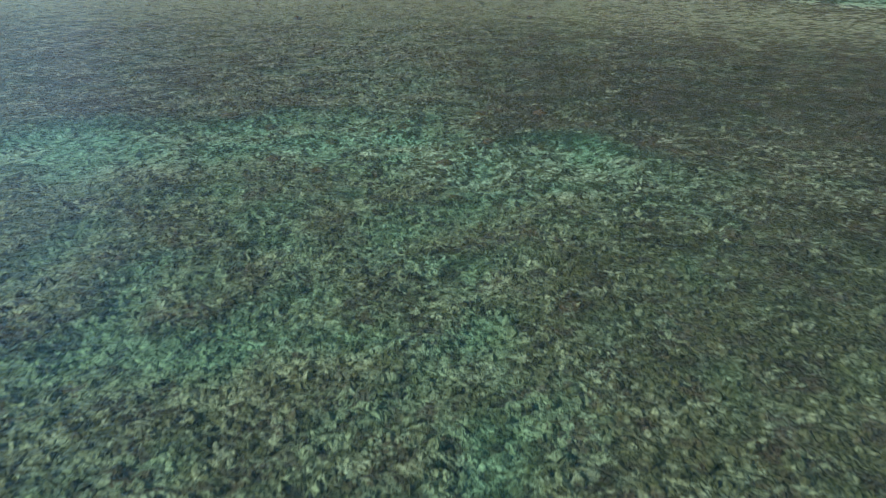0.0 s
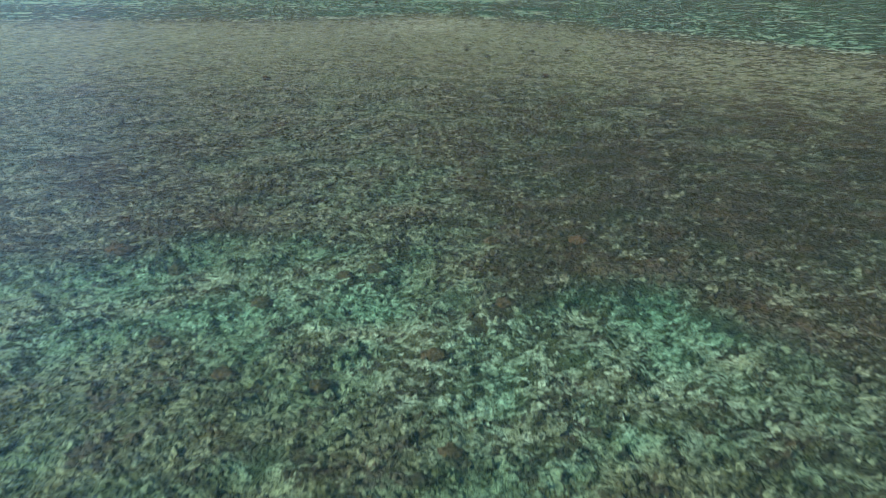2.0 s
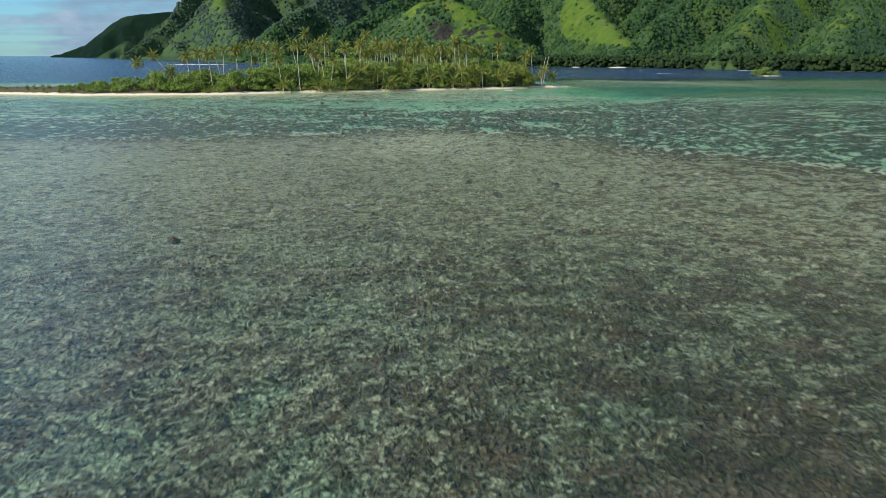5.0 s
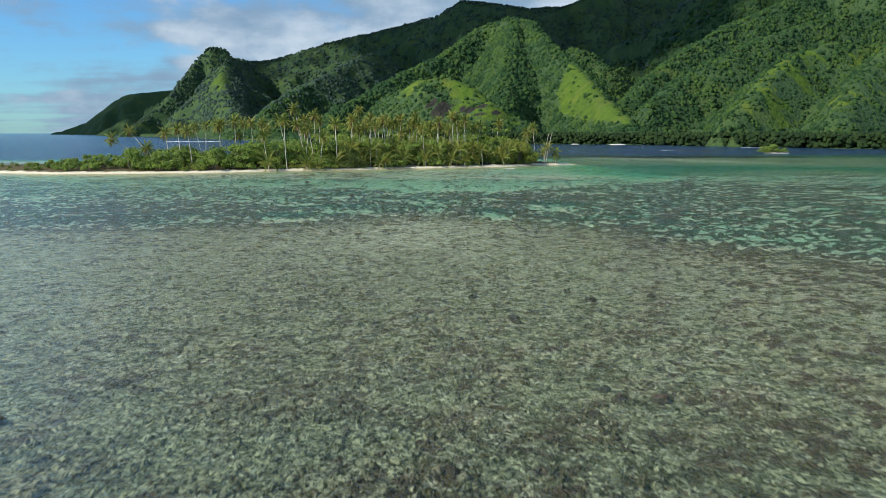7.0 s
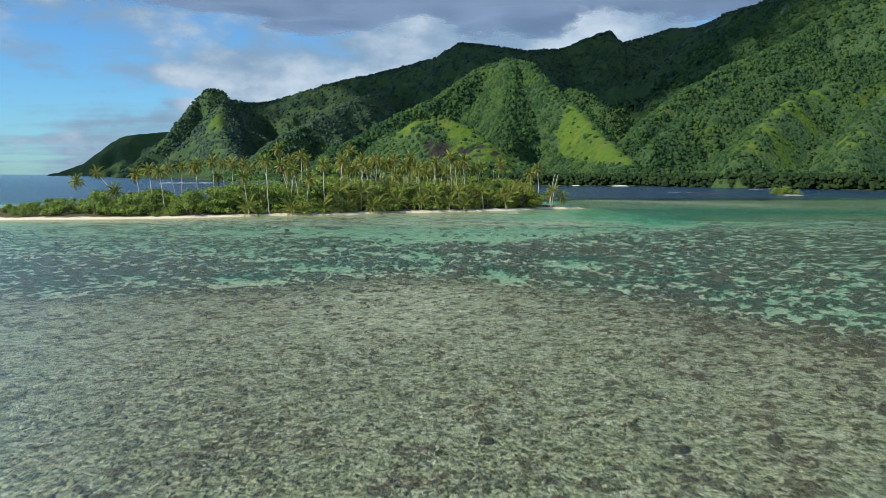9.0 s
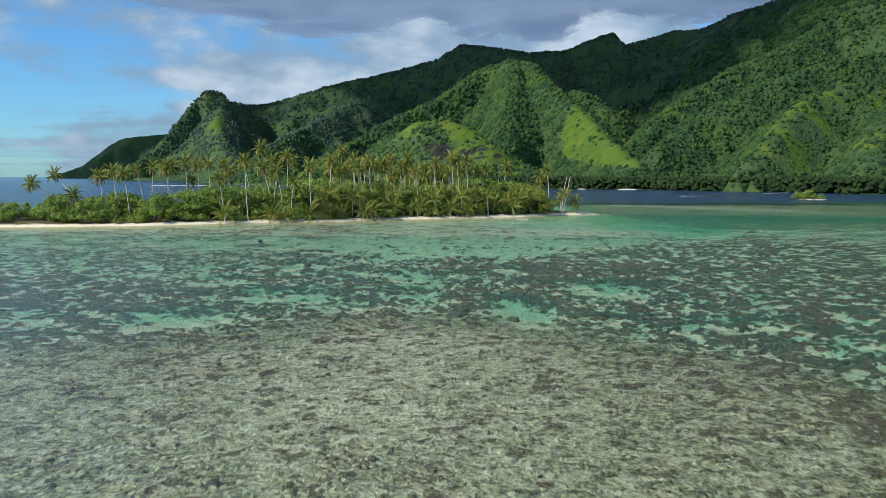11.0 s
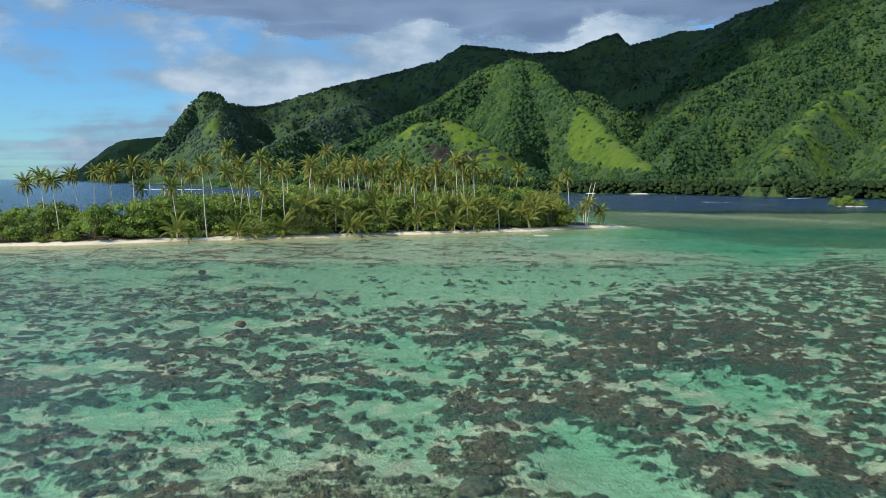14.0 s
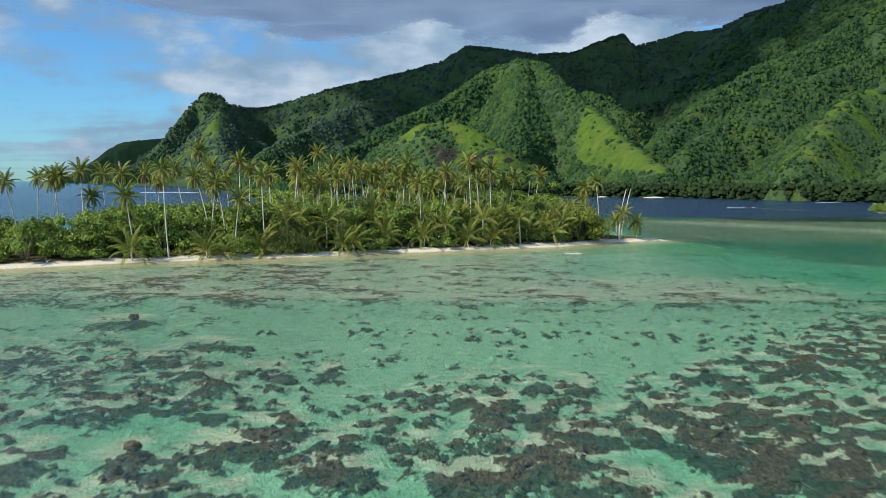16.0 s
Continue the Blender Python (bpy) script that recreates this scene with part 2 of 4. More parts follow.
def water_material():
    m, nt, out, where = material("sea_water")
    deep = attribute(nt, "depth")
    tint = node(nt, "ShaderNodeCombineColor", Red=calc(nt, "POWER", 0.345, deep), Green=calc(nt, "POWER", 0.85, deep), Blue=calc(nt, "POWER", 0.70, deep)).outputs[0]
    clear = node(nt, "ShaderNodeBsdfTransparent", Color=tint)
    murk = node(nt, "ShaderNodeBsdfDiffuse", Color=blend(nt, span(nt, deep, 1.0, 9.0), (0.035, 0.20, 0.18), (0.013, 0.055, 0.150)))
    body = node(nt, "ShaderNodeMixShader", Fac=calc(nt, "SUBTRACT", 1.0, calc(nt, "POWER", 0.90, deep)))
    put(body.inputs[1], clear.outputs[0]), put(body.inputs[2], murk.outputs[0])
    ripple = calc(nt, "ADD", grain(nt, where, 1.1, 3.0, 0.55, (1.0, 1.7, 1.0)), calc(nt, "MULTIPLY", grain(nt, where, 3.6, 3.0, 0.55, (1.0, 1.6, 1.0)), 0.6))
    ripple = calc(nt, "ADD", ripple, calc(nt, "MULTIPLY", grain(nt, where, 8.5, 2.0, 0.5, (0.8, 1.4, 1.0)), 0.22))
    bump = node(nt, "ShaderNodeBump", Height=ripple, Strength=0.9, Distance=0.16).outputs[0]
    shine = node(nt, "ShaderNodeBsdfGlossy", Roughness=0.13, Normal=bump)
    skin = nt.nodes.new("ShaderNodeFresnel")
    skin.inputs["IOR"].default_value = 1.42
    put(skin.inputs["Normal"], bump)
    full = node(nt, "ShaderNodeMixShader", Fac=calc(nt, "MULTIPLY", skin.outputs[0], 0.95))
    put(full.inputs[1], body.outputs[0]), put(full.inputs[2], shine.outputs[0])
    put(out.inputs[0], full.outputs[0])
    return m


def hill_material():
    m, nt, out, where = material("forested_slope")
    grass, rock = attribute(nt, "grass"), attribute(nt, "rock")
    a, b = grain(nt, where, 0.028, 4.0), grain(nt, where, 0.4, 6.0, 0.72)
    leafy = blend(nt, span(nt, b, 0.3, 0.72), (0.030, 0.066, 0.030), (0.066, 0.120, 0.036))
    leafy = blend(nt, calc(nt, "MULTIPLY", span(nt, a, 0.45, 0.7), 0.5), leafy, (0.085, 0.125, 0.022))
    lawn = blend(nt, span(nt, grain(nt, where, 0.11, 6.0, 0.7), 0.3, 0.7), (0.046, 0.094, 0.009), (0.104, 0.168, 0.015))
    lawn = blend(nt, calc(nt, "MULTIPLY", span(nt, grain(nt, where, 0.035, 3.0), 0.5, 0.68), 0.35), lawn, (0.16, 0.17, 0.035))
    patch = calc(nt, "ADD", grass, calc(nt, "MULTIPLY", calc(nt, "SUBTRACT", grain(nt, where, 0.07, 6.0, 0.68), 0.5), 1.5))
    color = blend(nt, span(nt, patch, 0.42, 0.58), leafy, lawn)
    stone = blend(nt, span(nt, grain(nt, where, 0.25, 5.0, 0.7, (1, 1, 0.3)), 0.35, 0.65), (0.012, 0.013, 0.010), (0.046, 0.043, 0.032))
    color = blend(nt, span(nt, rock, 0.35, 0.6), color, stone)
    crown = cells(nt, where, 0.30)
    relief = calc(nt, "ADD", calc(nt, "MULTIPLY", crown.outputs["Distance"], -1.0), b)
    relief = calc(nt, "MULTIPLY", relief, calc(nt, "SUBTRACT", 1.0, calc(nt, "MULTIPLY", grass, 0.8)))
    principled(nt, out, color, 0.8, relief, 0.9, 1.6, 0.2)
    return m


def leaf_material(name, dark, light, dry=None, rough=0.5, island=True, patch=0.35):
    m, nt, out, where = material(name)
    if island:
        pick = nt.nodes.new("ShaderNodeNewGeometry").outputs["Random Per Island"]
    else:
        pick = nt.nodes.new("ShaderNodeObjectInfo").outputs["Random"]
    color = blend(nt, pick, dark, light)
    color = blend(nt, calc(nt, "MULTIPLY", span(nt, grain(nt, where, patch, 4.0), 0.45, 0.65), 0.55), color, dry or light)
    if island:
        whole = nt.nodes.new("ShaderNodeObjectInfo").outputs["Random"]
        color = blend(nt, calc(nt, "MULTIPLY", whole, 0.6), color, blend(nt, 1.0, color, (0.70, 0.66, 0.60), "MULTIPLY"))
    b = principled(nt, out, color, rough, None, gloss=0.22)
    thin = node(nt, "ShaderNodeBsdfTranslucent", Color=color)
    both = node(nt, "ShaderNodeMixShader", Fac=0.28)
    put(both.inputs[1], b.outputs[0]), put(both.inputs[2], thin.outputs[0])
    put(out.inputs[0], both.outputs[0])
    return m


def canopy_material(name, dark, light, bright):
    """Distant tree crowns: leaf clumps as fine colour and relief over each crown."""
    m, nt, out, where = material(name)
    pick = nt.nodes.new("ShaderNodeNewGeometry").outputs["Random Per Island"]
    clump = grain(nt, where, 0.75, 5.0, 0.7)
    color = blend(nt, calc(nt, "ADD", calc(nt, "MULTIPLY", pick, 0.55), calc(nt, "MULTIPLY", span(nt, clump, 0.34, 0.66), 0.45)), dark, light)
    color = blend(nt, calc(nt, "MULTIPLY", span(nt, calc(nt, "ADD", grain(nt, where, 0.03, 6.0, 0.66), calc(nt, "MULTIPLY", pick, 0.12)), 0.50, 0.70), 0.7), color, bright)
    b = principled(nt, out, color, 0.75, clump, 1.0, 1.3, 0.2)
    thin = node(nt, "ShaderNodeBsdfTranslucent", Color=blend(nt, 1.0, color, (1.0, 1.15, 0.7), "MULTIPLY"))
    both = node(nt, "ShaderNodeMixShader", Fac=0.3)
    put(both.inputs[1], b.outputs[0]), put(both.inputs[2], thin.outputs[0])
    put(out.inputs[0], both.outputs[0])
    return m


def rough_material(name, dark, light, scale, relief=0.6, reach=0.03, rough=0.85, stretch=None):
    m, nt, out, where = material(name)
    g = grain(nt, where, scale, 5.0, 0.65, stretch)
    color = blend(nt, span(nt, g, 0.3, 0.7), dark, light)
    color = blend(nt, calc(nt, "MULTIPLY", span(nt, grain(nt, where, scale * 0.2, 3.0), 0.5, 0.75), 0.35), color, dark)
    principled(nt, out, color, rough, g, relief, reach, 0.2)
    return m


def island_material():
    m, nt, out, where = material("island_soil")
    shore = attribute(nt, "inland")
    g = grain(nt, where, 2.2, 5.0, 0.65)
    sand = blend(nt, span(nt, g, 0.3, 0.7), (0.70, 0.62, 0.44), (0.88, 0.81, 0.62))
    wet = blend(nt, span(nt, g, 0.3, 0.7), (0.42, 0.37, 0.21), (0.58, 0.52, 0.32))
    sand = blend(nt, span(nt, calc(nt, "ADD", shore, calc(nt, "MULTIPLY", g, 0.6)), 0.2, 0.9), wet, sand)
    soil = blend(nt, span(nt, g, 0.3, 0.7), (0.05, 0.05, 0.02), (0.19, 0.15, 0.08))
    line = calc(nt, "ADD", shore, calc(nt, "MULTIPLY", calc(nt, "SUBTRACT", grain(nt, where, 0.35, 4.0), 0.5), 4.0))
    color = blend(nt, span(nt, line, 1.8, 3.4), sand, soil)
    principled(nt, out, color, 0.9, g, 0.5, 0.08, 0.1)
    return m


def cloud_material():
    m, nt, out, where = material("cloud_vapour")
    body = attribute(nt, "body")
    g = grain(nt, where, 0.0026, 9.0, 0.62)
    wisp = grain(nt, where, 0.009, 7.0, 0.66)
    torn = calc(nt, "MULTIPLY", calc(nt, "SUBTRACT", wisp, 0.5), calc(nt, "MULTIPLY", calc(nt, "MULTIPLY", calc(nt, "SUBTRACT", 1.1, body), body), 6.0))
    thick = span(nt, calc(nt, "ADD", calc(nt, "ADD", body, torn), calc(nt, "MULTIPLY", calc(nt, "SUBTRACT", g, 0.5), 2.2)), 0.15, 0.95)
    lit = node(nt, "ShaderNodeBsdfDiffuse", Color=(0.53, 0.74, 0.95))
    glow = node(nt, "ShaderNodeBsdfTranslucent", Color=(0.40, 0.52, 0.70))
    solid = node(nt, "ShaderNodeMixShader", Fac=0.42)
    put(solid.inputs[1], lit.outputs[0]), put(solid.inputs[2], glow.outputs[0])
    gone = node(nt, "ShaderNodeBsdfTransparent")
    full = node(nt, "ShaderNodeMixShader", Fac=thick)
    put(full.inputs[1], gone.outputs[0]), put(full.inputs[2], solid.outputs[0])
    put(out.inputs[0], full.outputs[0])
    return m


BED, WATER, HILL, SOIL, CLOUD = seabed_material(), water_material(), hill_material(), island_material(), cloud_material()
FROND = leaf_material("palm_leaf", (0.066, 0.118, 0.022), (0.235, 0.300, 0.050), (0.36, 0.30, 0.058), 0.45, False)
RIB = rough_material("palm_midrib", (0.26, 0.22, 0.07), (0.46, 0.38, 0.14), 4.0)
DRY = leaf_material("dry_palm_leaf", (0.20, 0.12, 0.05), (0.30, 0.20, 0.09), None, 0.6, False)
# darker than the outer leaves: shade inside the bush put into the colour
HEART = leaf_material("shaded_inner_leaf", (0.085, 0.15, 0.03), (0.17, 0.26, 0.05))
SHRUB = leaf_material("shrub_leaf", (0.110, 0.195, 0.036), (0.35, 0.47, 0.085), None, 0.45)
LIGHTLEAF = leaf_material("bright_shrub_leaf", (0.11, 0.16, 0.025), (0.30, 0.36, 0.065), None, 0.45)
NEEDLE = leaf_material("needle_leaf", (0.075, 0.115, 0.03), (0.18, 0.23, 0.06), None, 0.6)
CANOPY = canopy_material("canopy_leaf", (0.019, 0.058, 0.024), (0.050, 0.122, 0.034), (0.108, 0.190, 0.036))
# bluer and paler than CANOPY: haze over the far slopes put into the colour
HAZEDLEAF = canopy_material("hazed_forest_leaf", (0.042, 0.078, 0.064), (0.076, 0.128, 0.090), (0.090, 0.145, 0.080))
SHORELEAF = canopy_material("shore_leaf", (0.012, 0.032, 0.013), (0.048, 0.090, 0.026), (0.055, 0.100, 0.024))
BARK = rough_material("palm_bark", (0.44, 0.40, 0.33), (0.74, 0.70, 0.62), 3.0, 0.5, 0.03, 0.85, (1, 1, 4))
WOOD = rough_material("grey_wood", (0.16, 0.13, 0.10), (0.36, 0.31, 0.25), 6.0)
DRIFT = rough_material("bleached_wood", (0.48, 0.45, 0.40), (0.75, 0.72, 0.66), 5.0)
REEFROCK = rough_material("reef_rock", (0.028, 0.025, 0.020), (0.15, 0.12, 0.085), 5.0, 0.9, 0.08)
HEAD = rough_material("coral_crust", (0.050, 0.040, 0.033), (0.23, 0.175, 0.135), 6.0, 1.0, 0.10)
FOAM = rough_material("sea_foam", (0.50, 0.56, 0.60), (0.82, 0.85, 0.87), 0.4)
SANDBAR = rough_material("white_sand", (0.62, 0.57, 0.46), (0.80, 0.76, 0.66), 0.8)

# ---- the plan: the islet's shore, the reef's edge, the range ----
SHORE = [(-260, 132), (-200, 116), (-165, 108), (-134, 104), (-105, 95), (-82, 99), (-67, 102.5), (-52, 113.7), (-32, 122), (-15, 131), (4.5, 141.5),
         (15, 147.5), (22, 154.5), (30, 160.5), (39, 164.5), (38, 167), (30, 172), (24, 188), (12, 206), (-12, 212), (-45, 196), (-80, 170), (-120, 146), (-165, 132), (-220, 140), (-262, 146)]


def inland(x, y):
    """Metres inside the islet's shoreline, below zero in the water."""
    loop = [(px, py, 0) for px, py in SHORE + SHORE[:1]]
    d = along(x, y, loop)[0]
    inside = np.zeros(np.shape(x), bool)
    for (ax, ay, _), (bx, by, _) in zip(loop, loop[1:]):
        cross = (ay > y) != (by > y)
        inside ^= cross & (x < (bx - ax) * (y - ay) / ((by - ay) or 1e-9) + ax)
    return np.where(inside, d, -d)


SAND_SPOTS = [(-22, -11, 4.5, 4), (-19, 2, 6, 2.5), (4.5, -4, 2, 5), (5.5, -12, 1.6, 3), (15, 7, 4, 4.5), (22, -12, 2.5, 2), (-6, 4.5, 2.5, 1.5), (-20, 30, 5, 2.5), (6.5, 25, 3, 2.5), (-26, 13, 3, 3), (-5.8, 19.5, 2.5, 2), (-2.6, 11.4, 2, 2)]
CORAL_SPOTS = [(1, 5, 4.5, 3), (9, -5, 3, 3), (5.5, 2.4, 4, 3.5), (-9, 9, 3, 3), (-2.6, 37.6, 2, 1.5), (-12.2, 44.8, 1.1, 0.9), (-23, 54.4, 1.7, 1.1), (-17, 44.6, 1.4, 1), (-7, 48.6, 1.3, 1), (-12, 28, 4, 4), (9, 18, 5, 4), (20, 30, 7, 7)]

CORAL_HEADS = [(-22.6, 53.1, 1.4), (-12.1, 43.6, 0.9), (-18.8, 40.8, 1.0), (-16.3, 43.0, 1.0), (-14.9, 28.8, 2.0), (-13.3, 31.1, 1.1), (-9.4, 25.0, 1.2), (-23.5, 26.1, 1.6), (-18.9, 26.6, 1.2), (-21.8, 34.2, 1.6), (-2.1, 35.7, 1.4), (1.0, 25.8, 1.8),
               (-2.5, 23.7, 1.6), (4.6, 23.0, 1.0), (7.2, 30.7, 1.2), (2.6, 30.0, 1.2), (9.4, 26.0, 2.2), (13.2, 24.2, 1.4), (12.3, 35.3, 1.3), (13.0, 44.0, 1.4), (19.4, 47.7, 2.6), (27.4, 53.5, 2.8)]
SAND_POCKETS = [(-21.0, 28.0, 1.3), (-12.2, 23.9, 0.8), (-9.9, 33.8, 1.5), (-43.4, 67.7, 2.5), (7.2, 49.8, 4.0), (5.9, 25.9, 1.3), (0.6, 36.6, 1.1), (5.1, 36.7, 1.3), (-6.1, 47.2, 4.0)]


def reef(x, y):
    """Depth of water, share of coral, share of sand and of weed by place, and metres past the rubble flat's far edge."""
    warp = (fbm(x, y, 12, 3, 5) - 0.5) * 9
    outer = y + warp * 0.4 + (fbm(x, y, 3.5, 3, 15) - 0.5) * 5 - np.interp(x, (-27, -14, -10, -5, -1.5, 0.5, 3, 5, 8, 10.5, 14, 25), (-142, -142.5, -140, -139, -140.5, -144.5, -145.5, -144, -143.5, -146, -149, -153))
    brink = y + warp * 1.2 - np.interp(x, (-60, -35, -16, -7.6, 0.6, 7.4, 11.8, 15.6, 21, 26, 60), (-30, -26, -17, -11, -14, -18, -21, -25, -33, -42, -80))
    lagoon = y + warp * 1.5 + (fbm(x, y, 30, 2, 8) - 0.5) * 16 - np.interp(x, (-80, -40, -37, -23, -14, -12, -3, 2, 11, 16, 24, 35, 47, 61, 110), (82, 78, 72, 54, 34, 31, 39, 37, 43, 46, 54, 71, 84, 103, 136))
    flat = ease(14, 66, outer) * (1 - ease(-9, 7, brink))
    garden = ease(-9, 7, brink) * (1 - ease(-7, 9, lagoon))
    channel = ease(-7, 9, lagoon)
    band = ease(70, 78, y + warp) * (1 - ease(92, 102, y + warp)) * (1 - ease(34, 44, x))
    bar = ease(0, 26, y - 150 + 0.45 * np.clip(x - 40, 0, 90) + warp) * ease(30, 44, x)
    front = 1 - ease(14, 66, outer)
    strip = ease(-13, -5, outer) * (1 - ease(-2, 3, outer)) * (1 - 0.8 * ease(9, 17, x + warp))
    slope = 1 - ease(-13, -5, outer)
    plateau = np.clip(front - strip - slope, 0, 1)
    inner = ease(70, 80, y + warp) * (1 - ease(-4, 16, x - 0.2 * (y - 100)))
    band = np.maximum(band, inner)
    depth = slope * (0.80 + 0.02 * np.clip(-outer - 60, 0, 100)) + strip * 1.02 + plateau * (0.60 - 0.22 * ease(4, 42, outer)) + flat * 0.26 + garden * (0.50 + 0.50 * ease(-2, 12, brink)) + channel * (0.92 - 0.42 * band)
    share = slope * (0.58 + 0.40 * ease(-1, 9, x)) + strip * 0.44 + plateau * (0.66 + 0.34 * ease(-2, 9, x) + 0.24 * ease(-7, -15, x) - 0.16 * ease(8, 50, outer) - 0.07 * np.exp(-((x + 1) / 6) ** 2)) + flat * (0.17 - 0.08 * ease(-70, -30, brink)) + garden * (0.33 + 0.08 * ease(0, 14, brink) - 0.06 * ease(-2, -12, x)) + channel * (0.08 + (0.25 + 0.10 * ease(-6, -18, x)) * band)
    sand = slope * 0.18 + strip * 0.58 + plateau * 0.12 + flat * (0.05 + 0.24 * ease(-92, -40, brink) + 0.06 * ease(-56, -22, brink)) + garden * (0.80 * ease(-3, 10, brink)) + channel * (0.95 - 0.14 * band - 0.14 * ease(92, 112, y))
    weed = slope * 0.55 + strip * 0.5 + plateau * 0.2 + flat * 0.55 + garden * 0.55 * (1 - ease(2, 16, brink)) + channel * (band * 0.4 + 0.4 * ease(92, 112, y))
    glade = flat * np.exp(-((x + 5) / 9) ** 2) * ease(-62, -34, y)
    sand, share = sand + 0.14 * glade, share - 0.04 * glade
    for cx, cy, rx, ry in SAND_SPOTS:
        near = np.exp(-(((x - cx) / rx) ** 2 + ((y - cy) / ry) ** 2) * 1.1)
        share, depth, sand = share - 0.55 * near, depth + 0.25 * near, np.maximum(sand, near)
    for cx, cy, rx, ry in CORAL_SPOTS:
        share = share + 0.20 * np.exp(-(((x - cx) / rx) ** 2 + ((y - cy) / ry) ** 2) * 1.1)
    for cx, cy, r in CORAL_HEADS:
        share = share + 0.55 * np.exp(-(((x - cx) / r) ** 2 + ((y - cy) / (r * 1.1)) ** 2))
    for cx, cy, r in SAND_POCKETS:
        near = np.exp(-(((x - cx) / r) ** 2 + ((y - cy) / (r * 1.3)) ** 2))
        share, sand = share - 0.5 * near, np.maximum(sand, near)
    share = share + 0.05 * ease(-14, -26, x) * ease(44, 54, y) * (1 - ease(80, 90, y)) + 0.05 * ease(-7, -20, x) * ease(26, 40, y) * (1 - ease(74, 86, y)) * (0.5 + fbm(x, y, 9, 2, 47))
    shoal = np.exp(-((x - 17 - 0.2 * (y - 82)) / 17) ** 2 - ((y - 82 + warp * 0.4) / 8) ** 2)
    share, depth, weed = share + 0.16 * shoal, depth * (1 - 0.15 * shoal), weed + 0.5 * shoal
    share = share + 0.09 * garden * ease(5, 15, x) * (1 - ease(24, 44, y)) - 0.03 * garden + 0.14 * garden * ease(30, 44, x) * ease(20, 50, y) - 0.05 * garden * ease(0, 8, x) * ease(26, 36, y) + 0.16 * garden * ease(-10, -22, x) * (1 - ease(10, 30, y)) + 0.26 * flat * ease(6, 24, x) + 0.15 * flat * ease(-34, -4, brink) - 0.03 * garden * (1 - ease(4, 20, brink))
    share = share - 0.035 * garden * (1 - ease(-2, 6, x)) * ease(6, 16, y)
    near = ease(-17, -6, inland(x, y))
    share, sand, weed = share * (1 - 0.15 * near), np.maximum(sand, 0.75 * near), np.maximum(weed, 0.4 * near)
    depth = depth + 0.85 * channel * ease(24, 42, x) * ease(84, 100, y)
    depth = depth * (1 - bar) + 0.66 * bar
    sand, share, weed = sand * (1 - 0.70 * bar), share * (1 - bar) + 0.20 * bar, weed + 1.0 * bar
    pool = np.exp(-(((x - 96) / 40) ** 4 + ((y - 143 + 0.25 * (x - 90) + warp) / 16) ** 2))
    gut = 0.8 * np.exp(-(((x - 47 - 0.3 * (y - 88)) / 12) ** 2 + ((y - 88) / 16) ** 2))
    share, depth, sand, weed = share * (1 - 0.7 * pool), depth + 1.7 * pool + 0.7 * gut, sand * (1 - 0.75 * pool), weed + 1.0 * pool
    rim = np.exp(-((y - 250 + 1.1 * (x - 63) + warp * 2) / 24) ** 2) * ease(30, 55, x) * (1 - ease(100, 140, x))
    depth, sand, share = depth * (1 - 0.5 * rim), np.maximum(sand, rim * 0.55), share * (1 - rim)
    drop = np.maximum(ease(256, 304, y - 0.06 * x + warp), ease(-25, -110, x) * ease(185, 240, y))
    drop = np.maximum(drop, ease(-330, -700, x))
    depth = depth + drop * 13
    return depth, np.clip(share, 0.02, 0.95), np.clip(sand, 0, 1), np.clip(weed, 0, 1), brink - 90 * (1 - ease(25, 70, outer))


def coral_field(x, y, share, v):
    small, middle, large = 0.6 * fbm(x, y, 1.2, 2, 11) + 0.4 * domes(x, y, 0.75, 33), fbm(x, y, 1.9, 3, 23), 0.40 * fbm(x * 0.85, y * 1.1, 2.6, 3, 31) + 0.24 * domes(x, y, 0.9, 37) + 0.34 * domes(x, y, 1.5, 39)
    a, b = ease(-120, -90, v) * (1 - ease(-6, 2, v)), ease(-6, 2, v)
    heads = ease(14, 28, y)
    large = large * (1 - heads) + (0.26 * fbm(x * 0.85, y * 1.1, 2.6, 3, 31) + 0.22 * domes(x, y, 0.9, 37) + 0.48 * domes(x * 0.9, y, 1.75, 39) - 0.015) * heads
    fine = np.maximum(ease(66, 76, y), 0.7 * ease(-10, -22, x) * ease(46, 58, y))
    large = large * (1 - fine) + (0.5 + (fbm(x, y, 7, 2, 11) - 0.5) * 0.3 + (fbm(x * 0.75, y, 1.7, 3, 19) - 0.5) * 0.85) * fine
    return small * a + large * b + middle * (1 - a - b), 0.5 + (0.5 - share) * 0.55


def bed_surface(x, y):
    """Height of the bed, and the values that make it."""
    depth, share, sand, weed, v = reef(x, y)
    field, gap = coral_field(x, y, share, v)
    coral = ease(gap - 0.06, gap + 0.06, field)
    knobs = domes(x, y, 1.0, 41) * 0.5 + domes(x, y, 2.3, 43) * 0.5
    rise = coral * (0.12 + 0.36 * knobs) * np.clip(depth * 0.9, 0.25, 1.0)
    bed = -depth + rise + (fbm(x, y, 2.0, 3, 51) - 0.5) * 0.10
    bed = np.where(depth < 3, np.minimum(bed, -0.05), bed)
    return bed, depth, field - gap, sand, weed, v


